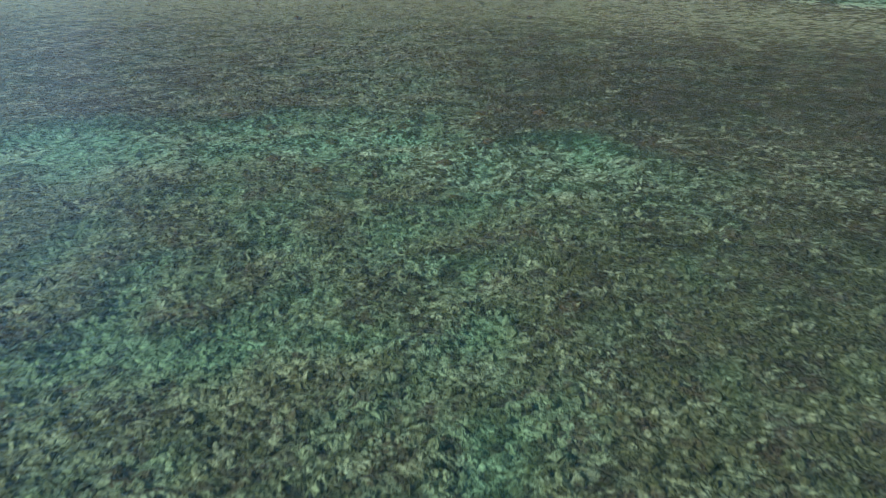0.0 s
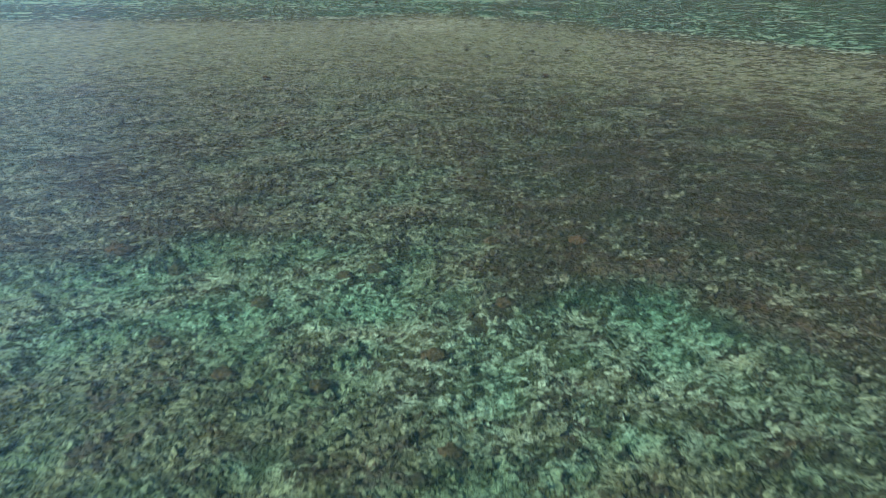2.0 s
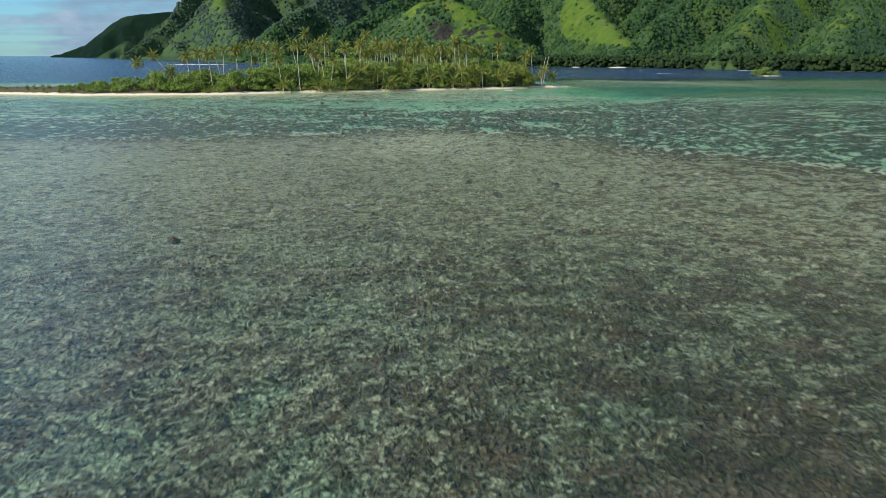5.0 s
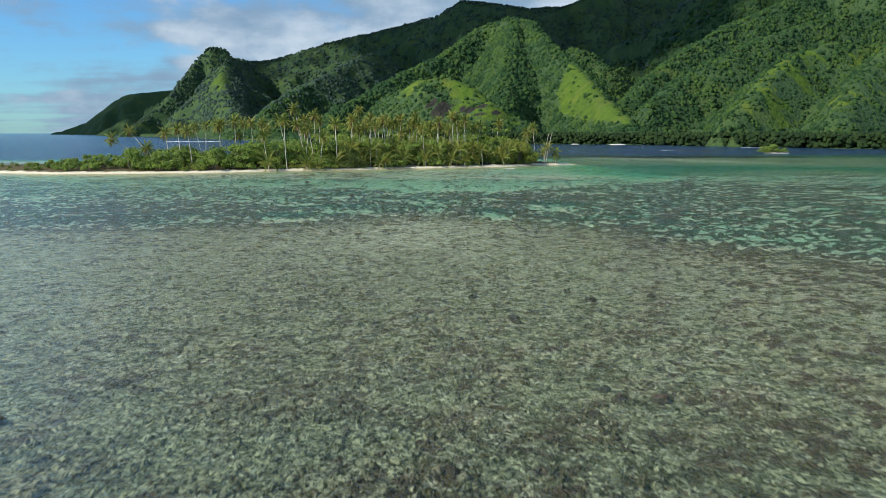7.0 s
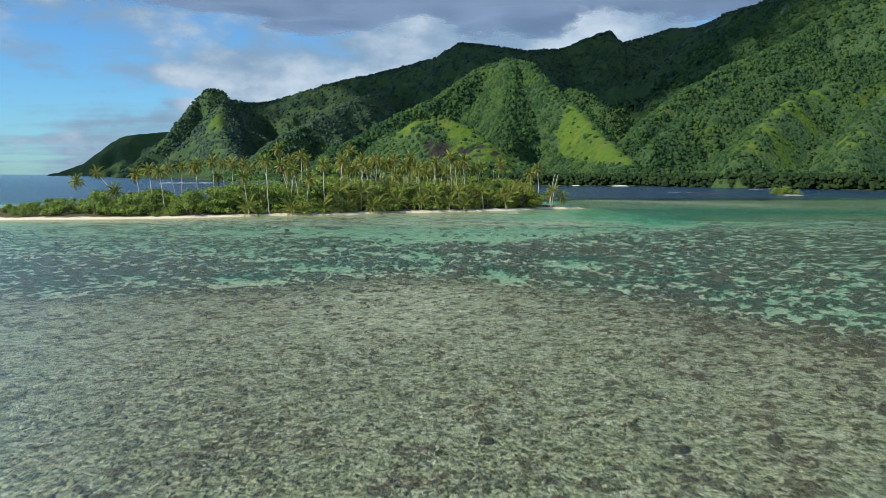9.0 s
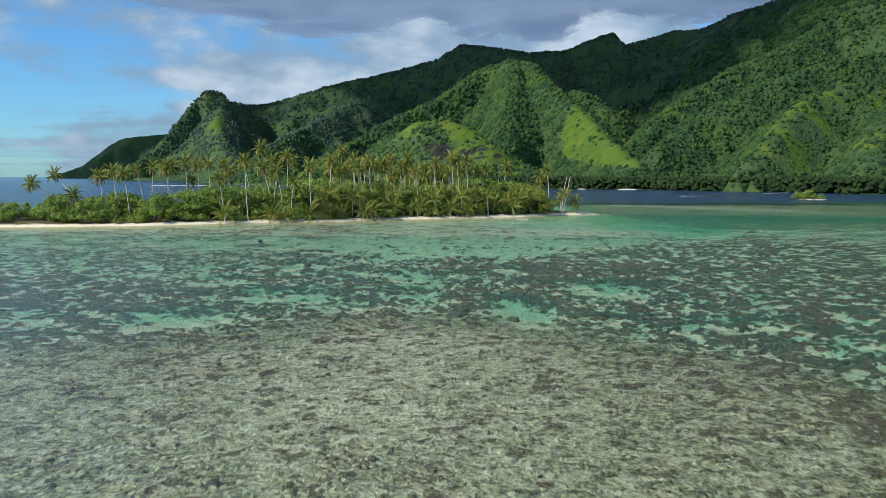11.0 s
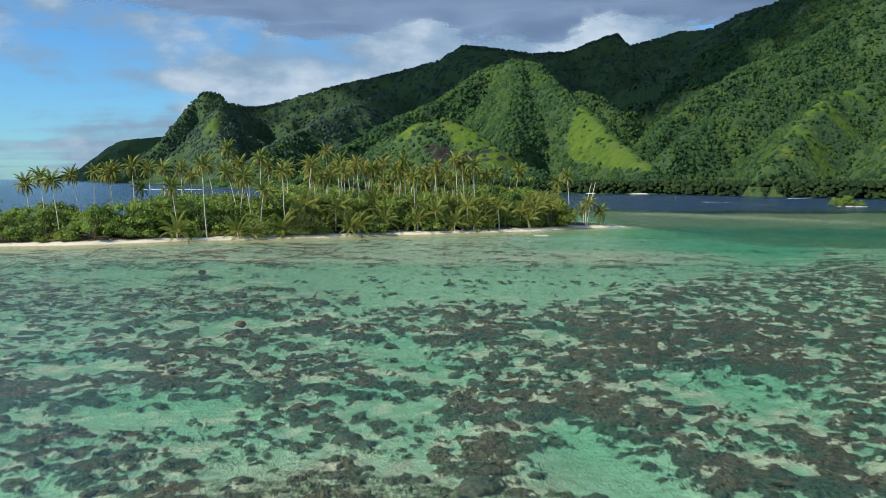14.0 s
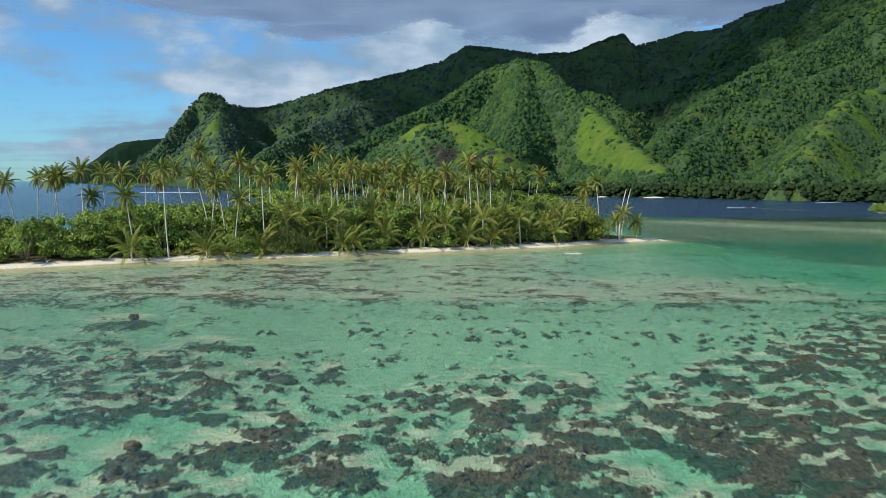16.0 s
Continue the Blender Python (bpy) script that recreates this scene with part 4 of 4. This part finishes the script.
def shrub_kind(name, label, category, seed, wide, tall, leaf, stuff, count):
    rng = np.random.default_rng(seed)
    top = tagged(new(name), label, category, "islet undergrowth")
    lobes = []
    for k in range(17):
        a, q = rng.uniform(0, 6.283), math.sqrt(rng.uniform(0, 1))
        r = wide * rng.uniform(0.20, 0.36)
        ceiling = tall * (1.0 - 0.55 * q ** 2) - r
        lobes.append((math.cos(a) * q * wide * 0.8, math.sin(a) * q * wide * 0.8, max(r * 0.6, ceiling * rng.uniform(0.25, 1.0)), r))
    co, fa = leafy(rng, lobes, count, leaf)
    crown = joined("crown", co, fa, stuff)
    crown.parent = top
    # plain domes fill each lobe, their dark green standing for shade between leaves
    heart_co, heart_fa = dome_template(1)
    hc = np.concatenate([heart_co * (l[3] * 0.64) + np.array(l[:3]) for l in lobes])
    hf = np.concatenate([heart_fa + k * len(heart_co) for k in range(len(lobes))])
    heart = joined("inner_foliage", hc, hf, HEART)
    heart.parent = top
    bm = bmesh.new()
    for k in range(4):
        a = k * 1.6 + seed
        tube(bm, [(0.15 * math.cos(a), 0.15 * math.sin(a), -0.3), (0.2 * wide * math.cos(a), 0.2 * wide * math.sin(a), tall * 0.3), (0.32 * wide * math.cos(a), 0.32 * wide * math.sin(a), tall * 0.5)], [0.13, 0.09, 0.04], 5)
    part("trunk", bm, WOOD, top)
    return top


def weeping_tree(x, y, tall, wide, seed):
    """A casuarina: hanging needle tufts in tiers."""
    rng = np.random.default_rng(seed)
    top = tagged(new("ironwood_tree"), "feathery olive ironwood tree overhanging the beach", "tree")
    top.location = (x, y, ground_at(x, y) - 0.1)
    bm = bmesh.new()
    tube(bm, [(0, 0, 0), (0.2, 0.1, tall * 0.5), (0.1, 0.0, tall * 0.95)], [0.22, 0.14, 0.04], 7)
    part("trunk", bm, WOOD, top)
    n = 8500
    q = rng.uniform(0, 1, n) ** 0.8
    a = rng.uniform(0, 6.283, n)
    r = wide * np.sqrt(rng.uniform(0.05, 1, n)) * (1.02 - q ** 1.6) * (0.75 + 0.35 * np.sin(a * 3 + q * 9))
    at = np.stack([np.cos(a) * r, np.sin(a) * r, 0.4 + q * (tall - 0.4)], -1)
    dirn = np.stack([np.cos(a) * 0.5, np.sin(a) * 0.5, -0.8 + 0 * a], -1) + rng.normal(size=(n, 3)) * 0.35
    dirn /= np.linalg.norm(dirn, axis=1)[:, None]
    side = np.cross(dirn, rng.normal(size=(n, 3)))
    side /= np.linalg.norm(side, axis=1)[:, None]
    ln = rng.uniform(0.35, 0.7, n)[:, None]
    co = np.stack([at - side * 0.03, at + side * 0.03, at + dirn * ln + side * 0.02, at + dirn * ln - side * 0.02], 1).reshape(-1, 3)
    crown = joined("crown", co, np.arange(n * 4).reshape(-1, 4), NEEDLE)
    crown.parent = top
    return top


build_seabed()
build_water()
build_island()
build_hills()
build_forest()
build_clouds()

# ---- palms: the west end, the middle, the east end, then young ones ----
WEST = [(-82.5, 118, 9.2, -1.0), (-78.0, 115, 10.5, -0.9), (-73.6, 111, 9.9, -1.0), (-73.0, 120, 10.7, -2.3), (-75.5, 130, 11.4, 0.3), (-69.7, 124, 11.6, 0.6), (-69.2, 125, 11.2, -1.1), (-64.4, 123, 12.6, -0.5), (-63.7, 130, 12.1, -0.6), (-62.3, 134, 12.2, -0.6), (-64.2, 127, 8.4, -0.7), (-54.2, 118, 9.1, -1.1), (-61.1, 142, 12.2, -0.3), (-48.7, 115, 13.6, -0.4), (-61.8, 150, 10.6, -0.2), (-53.0, 140, 13.0, -2.7), (-47.6, 139, 16.2, -3.2), (-45.6, 128, 11.7, -2.5), (-43.2, 129, 13.1, -2.4), (-45.3, 127, 10.8, 1.4), (-45.4, 135, 9.8, -1.3), (-45.9, 150, 14.6, -0.5), (-40.2, 124, 8.5, 0.8), (-46.1, 155, 12.9, 0.3), (-35.4, 124, 12.2, -0.3), (-38.4, 140, 12.4, -0.1), (-51.4, 160, 11.2, -0.3)]
MIDDLE = [(-33.6, 135, 13.2, 1.2), (-33.9, 150, 12.3, -0.9), (-34.1, 140, 11.2, 1.2), (-34.7, 170, 16.6, -0.0), (-31.8, 150, 11.2, 0.1), (-30.0, 140, 10.8, 0.9), (-28.7, 155, 14.0, -0.4), (-25.8, 138, 11.3, -0.0), (-27.5, 145, 12.3, -0.6), (-23.1, 140, 13.5, -0.5), (-27.9, 165, 12.4, 0.5), (-23.2, 160, 12.4, -1.1), (-25.5, 170, 11.8, 2.1), (-20.2, 165, 13.6, 0.1), (-17.7, 150, 9.1, -1.0), (-13.6, 150, 14.3, -0.6), (-12.7, 148, 11.3, 0.3), (-11.2, 140, 10.8, -0.3), (-16.6, 165, 10.7, -0.6), (-13.4, 170, 11.3, 1.8), (-7.1, 150, 12.9, 0.2), (-7.2, 165, 11.3, -0.6), (-12.2, 160, 9.0, 2.3)]
EAST = [(-2.3, 150, 14.5, -0.5), (-3.0, 155, 10.2, -0.7), (0.6, 158, 12.2, 1.0), (4.3, 160, 10.7, 0.1), (4.9, 160, 11.5, 1.6), (-4.7, 170, 9.5, -0.0), (11.9, 185, 12.3, 1.8), (23.9, 178, 10.1, -0.8), (25.2, 172, 11.3, -0.5), (28.0, 160, 5.5, 0.6), (31.7, 162, 3.3, -0.1), (28.1, 166, 3.1, -0.1), (24.3, 190, 8.0, -0.8), (-85.8, 115, 9.7, -6.6), (-87.1, 113, 7.7, -9.2), (-83.5, 108, 5.4, -1.5)]
YOUNG = [(-53.1, 108, 1.6, 0.0), (-43.5, 116, 1.0, 0.0), (-20.3, 140, 5.2, 0.5), (-23.5, 124, 1.3, 0.0), (-22.1, 128, 1.5, 0.0), (-10.6, 138, 1.8, 0.0), (-6.6, 140, 2.4, -0.0), (-2.6, 140, 1.7, -0.0), (1.5, 142, 1.3, -0.0), (4.7, 145, 0.7, -0.0), (13.8, 150, 1.9, -0.3), (16.3, 155, 2.5, -0.1), (9.2, 165, 3.1, -0.1), (12.0, 170, 4.1, -0.1), (19.2, 168, 4.2, -0.3), (-40.9, 119, 0.7, 0.0), (-9.0, 150, 4.3, -0.0), (-15.1, 160, 5.6, 0.0), (-0.7, 165, 4.3, -0.0), (-35.8, 120, 1.1, 0.0)]
for k, row in enumerate(WEST + MIDDLE + EAST):
    palm(*row, 500 + k)
for k in range(18):
    palm(-32 + 36 * (k * 0.618 % 1.0), 148 + 34 * (k * 0.7549 % 1.0), 10.2 + 3.4 * (k * 0.371 % 1.0), 1.6 * math.sin(k * 2.3), 600 + k)
for k, row in enumerate(YOUNG):
    palm(*row, 700 + k, young=True)
palm(28.0, 162.2, 10.2, 1.3, 801, bare=True)
palm(28.5, 163.0, 10.2, 1.9, 802, bare=True)
palm(11.3, 185, 11.2, 0.2, 803, bare=True)

# ---- undergrowth ----
KINDS = [
    shrub_kind("shrub", "dense green beach shrub with broad leaves", "shrub", 1, 3.5, 5.4, 0.19, SHRUB, 1250),
    shrub_kind("shrub", "dense green beach shrub with broad leaves", "shrub", 2, 3.0, 4.0, 0.18, SHRUB, 1000),
    shrub_kind("shrub", "tall rounded green shrub behind the beach", "shrub", 3, 3.6, 7.6, 0.20, SHRUB, 1350),
    shrub_kind("shrub", "bright yellow-green rounded shrub by the sand", "shrub", 4, 2.1, 2.3, 0.17, LIGHTLEAF, 800),
]
BACK = shrub_kind("broadleaf_tree", "tall leafy green tree behind the palms", "tree", 6, 4.4, 10.5, 0.26, SHRUB, 1500)
BACK.location = (-20, 186, 1.2)
GOLDLEAF = leaf_material("golden_leaf", (0.12, 0.165, 0.028), (0.31, 0.345, 0.06), None, 0.5)
GOLD = shrub_kind("broadleaf_tree", "rounded yellow-green broadleaf tree at the sand spit", "tree", 8, 4.6, 7.6, 0.18, GOLDLEAF, 6500)
GOLD.location, GOLD.scale = (19.2, 157.5, 0.9), (1.25, 1.25, 1.55)


def plant(kind, x, y, turn, size):
    m = Matrix.Translation((x, y, ground_at(x, y) - 0.1)) @ Matrix.Rotation(turn, 4, "Z") @ Matrix.Scale(size, 4)
    return copy_thing(kind, m)


rnd = random.Random(12)
spots = []
for attempt in range(6000):
    if len(spots) >= 235:
        break
    x = rnd.uniform(-175, 26)
    y = rnd.uniform(98, 206)
    d = float(inland(np.array([x]), np.array([y]))[0])
    back_from_beach = y - np.interp(x, (-175, -134, -105, -82, -67, -52, -32, -15, 4.5, 15, 30), (110, 104, 95, 99, 102.5, 113.7, 122, 131, 141.5, 147.5, 160))
    if d < 2.4 or back_from_beach > (26 if x < -55 else 34) or (back_from_beach > 12 and rnd.random() < 0.3):
        continue
    if x > -30 and d < 9 and rnd.random() < 0.4:
        continue
    if any((x - a) ** 2 + (y - b) ** 2 < 8.5 for a, b in spots):
        continue
    spots.append((x, y))
    low = float(np.interp(x, (-175, -126, -112, -98, -86), (0.10, 0.16, 0.45, 0.72, 1.12)))
    kind = KINDS[rnd.choice((0, 0, 1, 2, 2, 3))] if d > 7 else KINDS[rnd.choice((1, 1, 0, 3))]
    plant(kind, x, y, rnd.uniform(0, 6.28), low * rnd.uniform(0.8, 1.2) * (0.72 if d < 4.5 else 1.0))
for k in range(95):
    x = rnd.uniform(-66, 20)
    y = np.interp(x, (-52, -32, 4.5, 20), (122, 131, 152, 163)) + rnd.uniform(0, 24)
    if float(inland(np.array([x]), np.array([y]))[0]) > 3:
        plant(KINDS[2], x, float(y), rnd.uniform(0, 6.28), rnd.uniform(1.05, 1.55))
plant(KINDS[3], 14.5, 153.5, 0.4, 1.4)
plant(KINDS[3], 12.0, 155.0, 2.4, 1.6)
plant(KINDS[3], -84, 103.5, 1.0, 0.8)
plant(KINDS[3], -74, 104, 3.0, 0.75)
for kind in KINDS:
    kind.location = (-30 + 10 * KINDS.index(kind), 160 + 4 * KINDS.index(kind), 1.2)
weeping_tree(-32.0, 125.6, 6.0, 5.2, 31)
for k in range(34):
    x = -50 + 66 * (k + rnd.uniform(0.1, 0.9)) / 34
    y = min(182 + rnd.uniform(-8, 12), 196)
    if float(inland(np.array([x]), np.array([y]))[0]) > 3:
        plant(BACK, x, y, rnd.uniform(0, 6.28), rnd.uniform(1.15, 1.5))
for k in range(46):
    x = -36 + 57 * (k + rnd.uniform(0.0, 1.0)) / 46
    y = float(np.interp(x, (-32, -15, 4.5, 15, 22), (122, 131, 141.5, 147.5, 154.5))) + rnd.uniform(3.0, 15.0)
    palm(x, y, rnd.uniform(0.8, 5.4), rnd.uniform(-0.4, 0.4), 900 + k, young=True)


# ---- reef rubble and coral knobs near the way, rocks that break the surface ----
def build_lumps():
    """Loose cobbles and coral knobs standing up from the bed, thickest under the way."""
    rng = np.random.default_rng(9)
    n = 190000
    x, y = rng.normal(0, 15, n), rng.uniform(-186, 62, n)
    bed, depth, over, sand, weed, v = bed_surface(x, y)
    flatland = (v > -120) & (v < -2)
    wild = v < -120
    knob = (over > 0.0) & ~flatland & ~wild
    bare = rng.uniform(0, 1, n) > 0.5 * ease(0.3, 0.7, sand)
    values = bed_values(x, y, over, sand, weed, v)
    for name, pick, lo, hi, tall, label in (
        ("coral_knobs", np.flatnonzero(knob)[:9000], 0.10, 0.34, 0.55, "brown knobbly coral growth carpeting the reef"),
        ("reef_growth", np.flatnonzero(wild & bare)[:27000], 0.07, 0.24, 0.8, "mottled olive, tan and dark coral growth on the outer reef"),
        ("coral_rubble", np.flatnonzero(flatland & bare)[:21000], 0.06, 0.18, 0.7, "pale olive coral rubble strewn over the reef flat"),
    ):
        size = lo + (hi - lo) * rng.uniform(0, 1, len(pick)) ** 1.7
        place = np.stack([x[pick], y[pick], np.minimum(bed[pick] - 0.01, -0.03 - size * tall)], -1)
        ob = tagged(crowns(name, place, size, BED, rng, tall, level=1, jitter=0.5), label, "coral", kind="stuff")
        each = len(ob.data.vertices) // len(pick)
        for key, value in {**values, "loose": np.where(knob, 0.2, np.where(flatland, 1.7, 1.0))}.items():
            ob.data.attributes.new(key, "FLOAT", "POINT").data.foreach_set("value", np.repeat(value[pick], each))


build_lumps()


def boulder_mesh(name, seed, stuff, flat=0.6, level=3):
    bm = bmesh.new()
    bmesh.ops.create_icosphere(bm, subdivisions=level, radius=1.0)
    for v in bm.verts:
        p = v.co * 1.6 + Vector((seed * 7.1, seed * 3.3, 0))
        k = 1 + 0.36 * noise.noise(p) + 0.26 * noise.noise(p * 2.7) + 0.18 * noise.noise(p * 6.0)
        v.co = Vector((v.co.x * k, v.co.y * k, v.co.z * k * flat))
    me = bpy.data.meshes.new(name)
    bm.to_mesh(me)
    bm.free()
    for f in me.polygons:
        f.use_smooth = True
    me.materials.append(stuff)
    return me


ROCKS = [boulder_mesh("reef_rock", k, REEFROCK, 0.8) for k in range(3)]
for k, (x, y, r, h) in enumerate(((9.0, -88.8, 0.42, 0.05), (7.3, -88.7, 0.34, 0.03), (-17.4, -92.1, 0.45, 0.05), (16.0, -99.0, 0.30, 0.0), (3.9, -74.0, 0.30, 0.0), (9.2, -67.4, 0.42, 0.0), (-8.9, -47.5, 0.30, 0.0), (-18.8, 26.5, 0.42, 0.12), (-33.5, 64.2, 0.5, 0.08), (-18.3, 23.3, 0.35, 0.05), (1.4, -66.4, 0.32, 0.0), (13.6, -65.9, 0.38, 0.0), (3.7, -73.0, 0.40, 0.0), (6.9, -87.3, 0.30, 0.0), (0.3, -7.0, 0.35, 0.0), (21.5, -35.0, 0.4, 0.0))):
    ob = tagged(new("reef_rock", ROCKS[k % 3]), "small dark reef rock just breaking the water" if h else "small dark rock on the shallow reef flat", "rock", "reef rocks")
    ob.matrix_world = Matrix.Translation((x, y, h - 0.22)) @ Matrix.Rotation(k * 1.3, 4, "Z") @ Matrix.Diagonal((r, r * 0.8, r * 0.75, 1))

BEACHROCK = [boulder_mesh("beach_rock", 40 + k, WOOD, 0.7, 2) for k in range(3)]
rnd = random.Random(5)
for k in range(26):
    x = rnd.uniform(-16, 16)
    y = float(np.interp(x, (-32, -15, 4.5, 15, 22), (122, 131, 141.5, 147.5, 154.5))) + rnd.uniform(2.6, 4.4)
    r = rnd.uniform(0.18, 0.42)
    ob = tagged(new("beach_rock", BEACHROCK[k % 3]), "weathered grey-brown rock lying on the upper beach", "rock", "beach rocks")
    ob.matrix_world = Matrix.Translation((x, y, ground_at(x, y) + r * 0.2)) @ Matrix.Rotation(k * 1.7, 4, "Z") @ Matrix.Diagonal((r * 1.4, r, r, 1))

HEADS = [boulder_mesh("coral_head", 20 + k, HEAD, 0.5) for k in range(5)]
rnd = random.Random(77)
made = 0
while made < 150:
    x, y = rnd.uniform(-30, 34), rnd.uniform(-14, 56)
    bed, depth, over = (float(q[0]) for q in bed_surface(np.array([x]), np.array([y]))[:3])
    if over < -0.05 or depth < 0.55:
        continue
    r = rnd.choice((0.28, 0.35, 0.45, 0.6, 0.8))
    ob = tagged(new("coral_head", HEADS[made % 5]), "rounded dark brown coral head under clear shallow water", "coral", "coral heads")
    ob.matrix_world = Matrix.Translation((x, y, -depth + 0.05)) @ Matrix.Rotation(rnd.uniform(0, 6.28), 4, "Z") @ Matrix.Diagonal((r, r * rnd.uniform(0.6, 1), min(r * 1.1, depth * 1.5), 1))
    made += 1

OUTER_HEADS = [(-3.3, -141.6, 0.5), (-2.2, -140.7, 0.6), (0.4, -148.2, 0.6), (1.0, -153.6, 0.7), (-2.9, -150.4, 0.45), (2.8, -144.2, 0.5), (-6.0, -144.2, 0.55), (-12.9, -139.6, 0.8), (-10.2, -140.8, 0.6), (-8.7, -147.2, 0.5), (-6.0, -149.4, 0.5), (6.2, -137.6, 0.6), (2.5, -137.7, 0.5)]
BROWNCORAL = rough_material("brown_coral", (0.030, 0.018, 0.012), (0.26, 0.14, 0.075), 5.0, 1.0, 0.14)
BROWNHEADS = [boulder_mesh("coral_head", 60 + k, BROWNCORAL, 0.7) for k in range(3)]
for k, (x, y, r) in enumerate(OUTER_HEADS):
    bed = float(bed_surface(np.array([x]), np.array([y]))[0][0])
    ob = tagged(new("coral_head", BROWNHEADS[k % 3]), "rounded reddish brown coral head on the outer reef", "coral", "outer coral heads")
    ob.matrix_world = Matrix.Translation((x, y, min(bed + 0.02, -0.05 - 0.4 * r))) @ Matrix.Rotation(k * 1.9, 4, "Z") @ Matrix.Diagonal((r * 0.75, r * 0.65, r * 0.5, 1))

# ---- beach litter, the small far islet, far sand, breakers ----
def drift_log(x, y, length, girth, turn, z=0.0):
    bm = bmesh.new()
    line = [Vector((length * (q - 0.5), 0.12 * math.sin(q * 5), 0.05 * math.sin(q * 9))) for q in (k / 7 for k in range(8))]
    tube(bm, line, [girth * (0.55 + 0.45 * math.sin(0.5 + 2.2 * k / 7)) for k in range(8)], 7)
    tube(bm, [line[5], line[5] + Vector((0.2, 0.5, 0.35))], [girth * 0.45, girth * 0.15], 5)
    me = bpy.data.meshes.new("driftwood")
    bm.to_mesh(me)
    bm.free()
    me.materials.append(DRIFT)
    ob = tagged(new("driftwood", me), "bleached driftwood log lying at the water's edge", "driftwood", "driftwood")
    ob.matrix_world = Matrix.Translation((x, y, z + girth * 0.6)) @ Matrix.Rotation(turn, 4, "Z")


drift_log(14.9, 132.5, 2.8, 0.17, 0.1, -0.12)
for k, (x, y) in enumerate(((24.5, 159.5), (31.0, 162.8), (-2.0, 140.5), (4.0, 144.0), (10.5, 147.8), (-24.0, 128.5), (-63.5, 108.5), (-38.0, 121.8), (34.5, 164.2))):
    drift_log(x, y, 1.6 + 0.4 * (k % 4), 0.11, k * 0.9, ground_at(x, y))


def mound(name, x, y, wide, deep, tall, stuff, label, category):
    xs, ys = np.linspace(-1, 1, 33), np.linspace(-1, 1, 25)
    gx, gy = np.meshgrid(xs, ys)
    r = np.sqrt(gx ** 2 + gy ** 2)
    z = tall * ease(1.0, 0.35, r) * (0.7 + 0.6 * fbm(gx * 10 + x, gy * 10, 4, 3, 7)) - 0.25
    ob = sheet(name, xs * wide, ys * deep, z, stuff)
    ob.location = (x, y, 0)
    return tagged(ob, label, category)


mound("sand_islet", 162, 322, 9, 6, 0.7, SANDBAR, "tiny sandy islet in the lagoon", "islet")
for k in range(9):
    a = k * 2.4
    r = 1.1 * k ** 0.7
    copy_thing(KINDS[k % 4], Matrix.Translation((159.5 + r * 1.6 * math.cos(a), 322 + r * math.sin(a), 0.3)) @ Matrix.Rotation(a, 4, "Z") @ Matrix.Scale(1.0 - 0.05 * k, 4))
mound("far_beach", 131, 603, 10, 6, 0.9, SANDBAR, "bright strip of sand on the far shore", "beach")
mound("far_beach", 98, 624, 5, 5, 0.7, SANDBAR, "bright strip of sand on the far shore", "beach")


def breaker(x, y, length, tall, turn):
    xs, ys = np.linspace(-length / 2, length / 2, 60), np.linspace(-2.2, 2.2, 9)
    gx, gy = np.meshgrid(xs, ys)
    z = tall * np.exp(-(gy / 1.1) ** 2) * (0.3 + 1.2 * fbm(gx, gy, 6, 3, 19)) * ease(1, 0.7, np.abs(gx) / (length / 2)) - 0.05
    ob = sheet("breaker", xs, ys, z, FOAM)
    ob.location, ob.rotation_euler = (x, y, 0), (0, 0, turn)
    return tagged(ob, "line of white surf breaking on the outer reef", "surf", "breakers")


breaker(-290, 800, 66, 0.5, 0.25)
breaker(124, 386, 15, 0.16, -0.2)
breaker(203, 480, 36, 0.16, 0.7)
for k in range(11):
    q = k / 10
    ob = tagged(new("reef_rock", ROCKS[k % 3]), "low brown ridge of reef awash at the lagoon's edge", "rock", "awash reef")
    ob.matrix_world = Matrix.Translation((127 + 10 * q + 1.2 * math.sin(k * 2.1), 385 - 44 * q, -0.10)) @ Matrix.Rotation(k * 1.1, 4, "Z") @ Matrix.Diagonal((2.0 + math.sin(k), 1.2, 0.34, 1))
bm = bmesh.new()
tube(bm, [(0, 0, -1.5), (0.03, 0, 0.6), (0.08, 0, 1.7)], [0.09, 0.08, 0.07], 8)
post = tagged(new("marker_post"), "thin pale wooden marker post standing in the lagoon", "post")
post.location = (119.4, 446.7, 0)
part("pole", bm, DRIFT, post)


def fallen_fronds(x, y, seed):
    rnd = random.Random(seed)
    top = tagged(new("fallen_palm_frond"), "heap of dry brown palm fronds on the beach", "palm debris")
    top.location = (x, y, ground_at(x, y))
    for k in range(5):
        part("dry_frond", DEAD[0], DRY, top, Matrix.Translation((0, 0, 1.9)) @ Euler((0, radians(62 + rnd.uniform(-8, 10)), k * 1.3)).to_matrix().to_4x4())


fallen_fronds(-66.0, 108.0, 5)
fallen_fronds(-1.0, 141.8, 6)
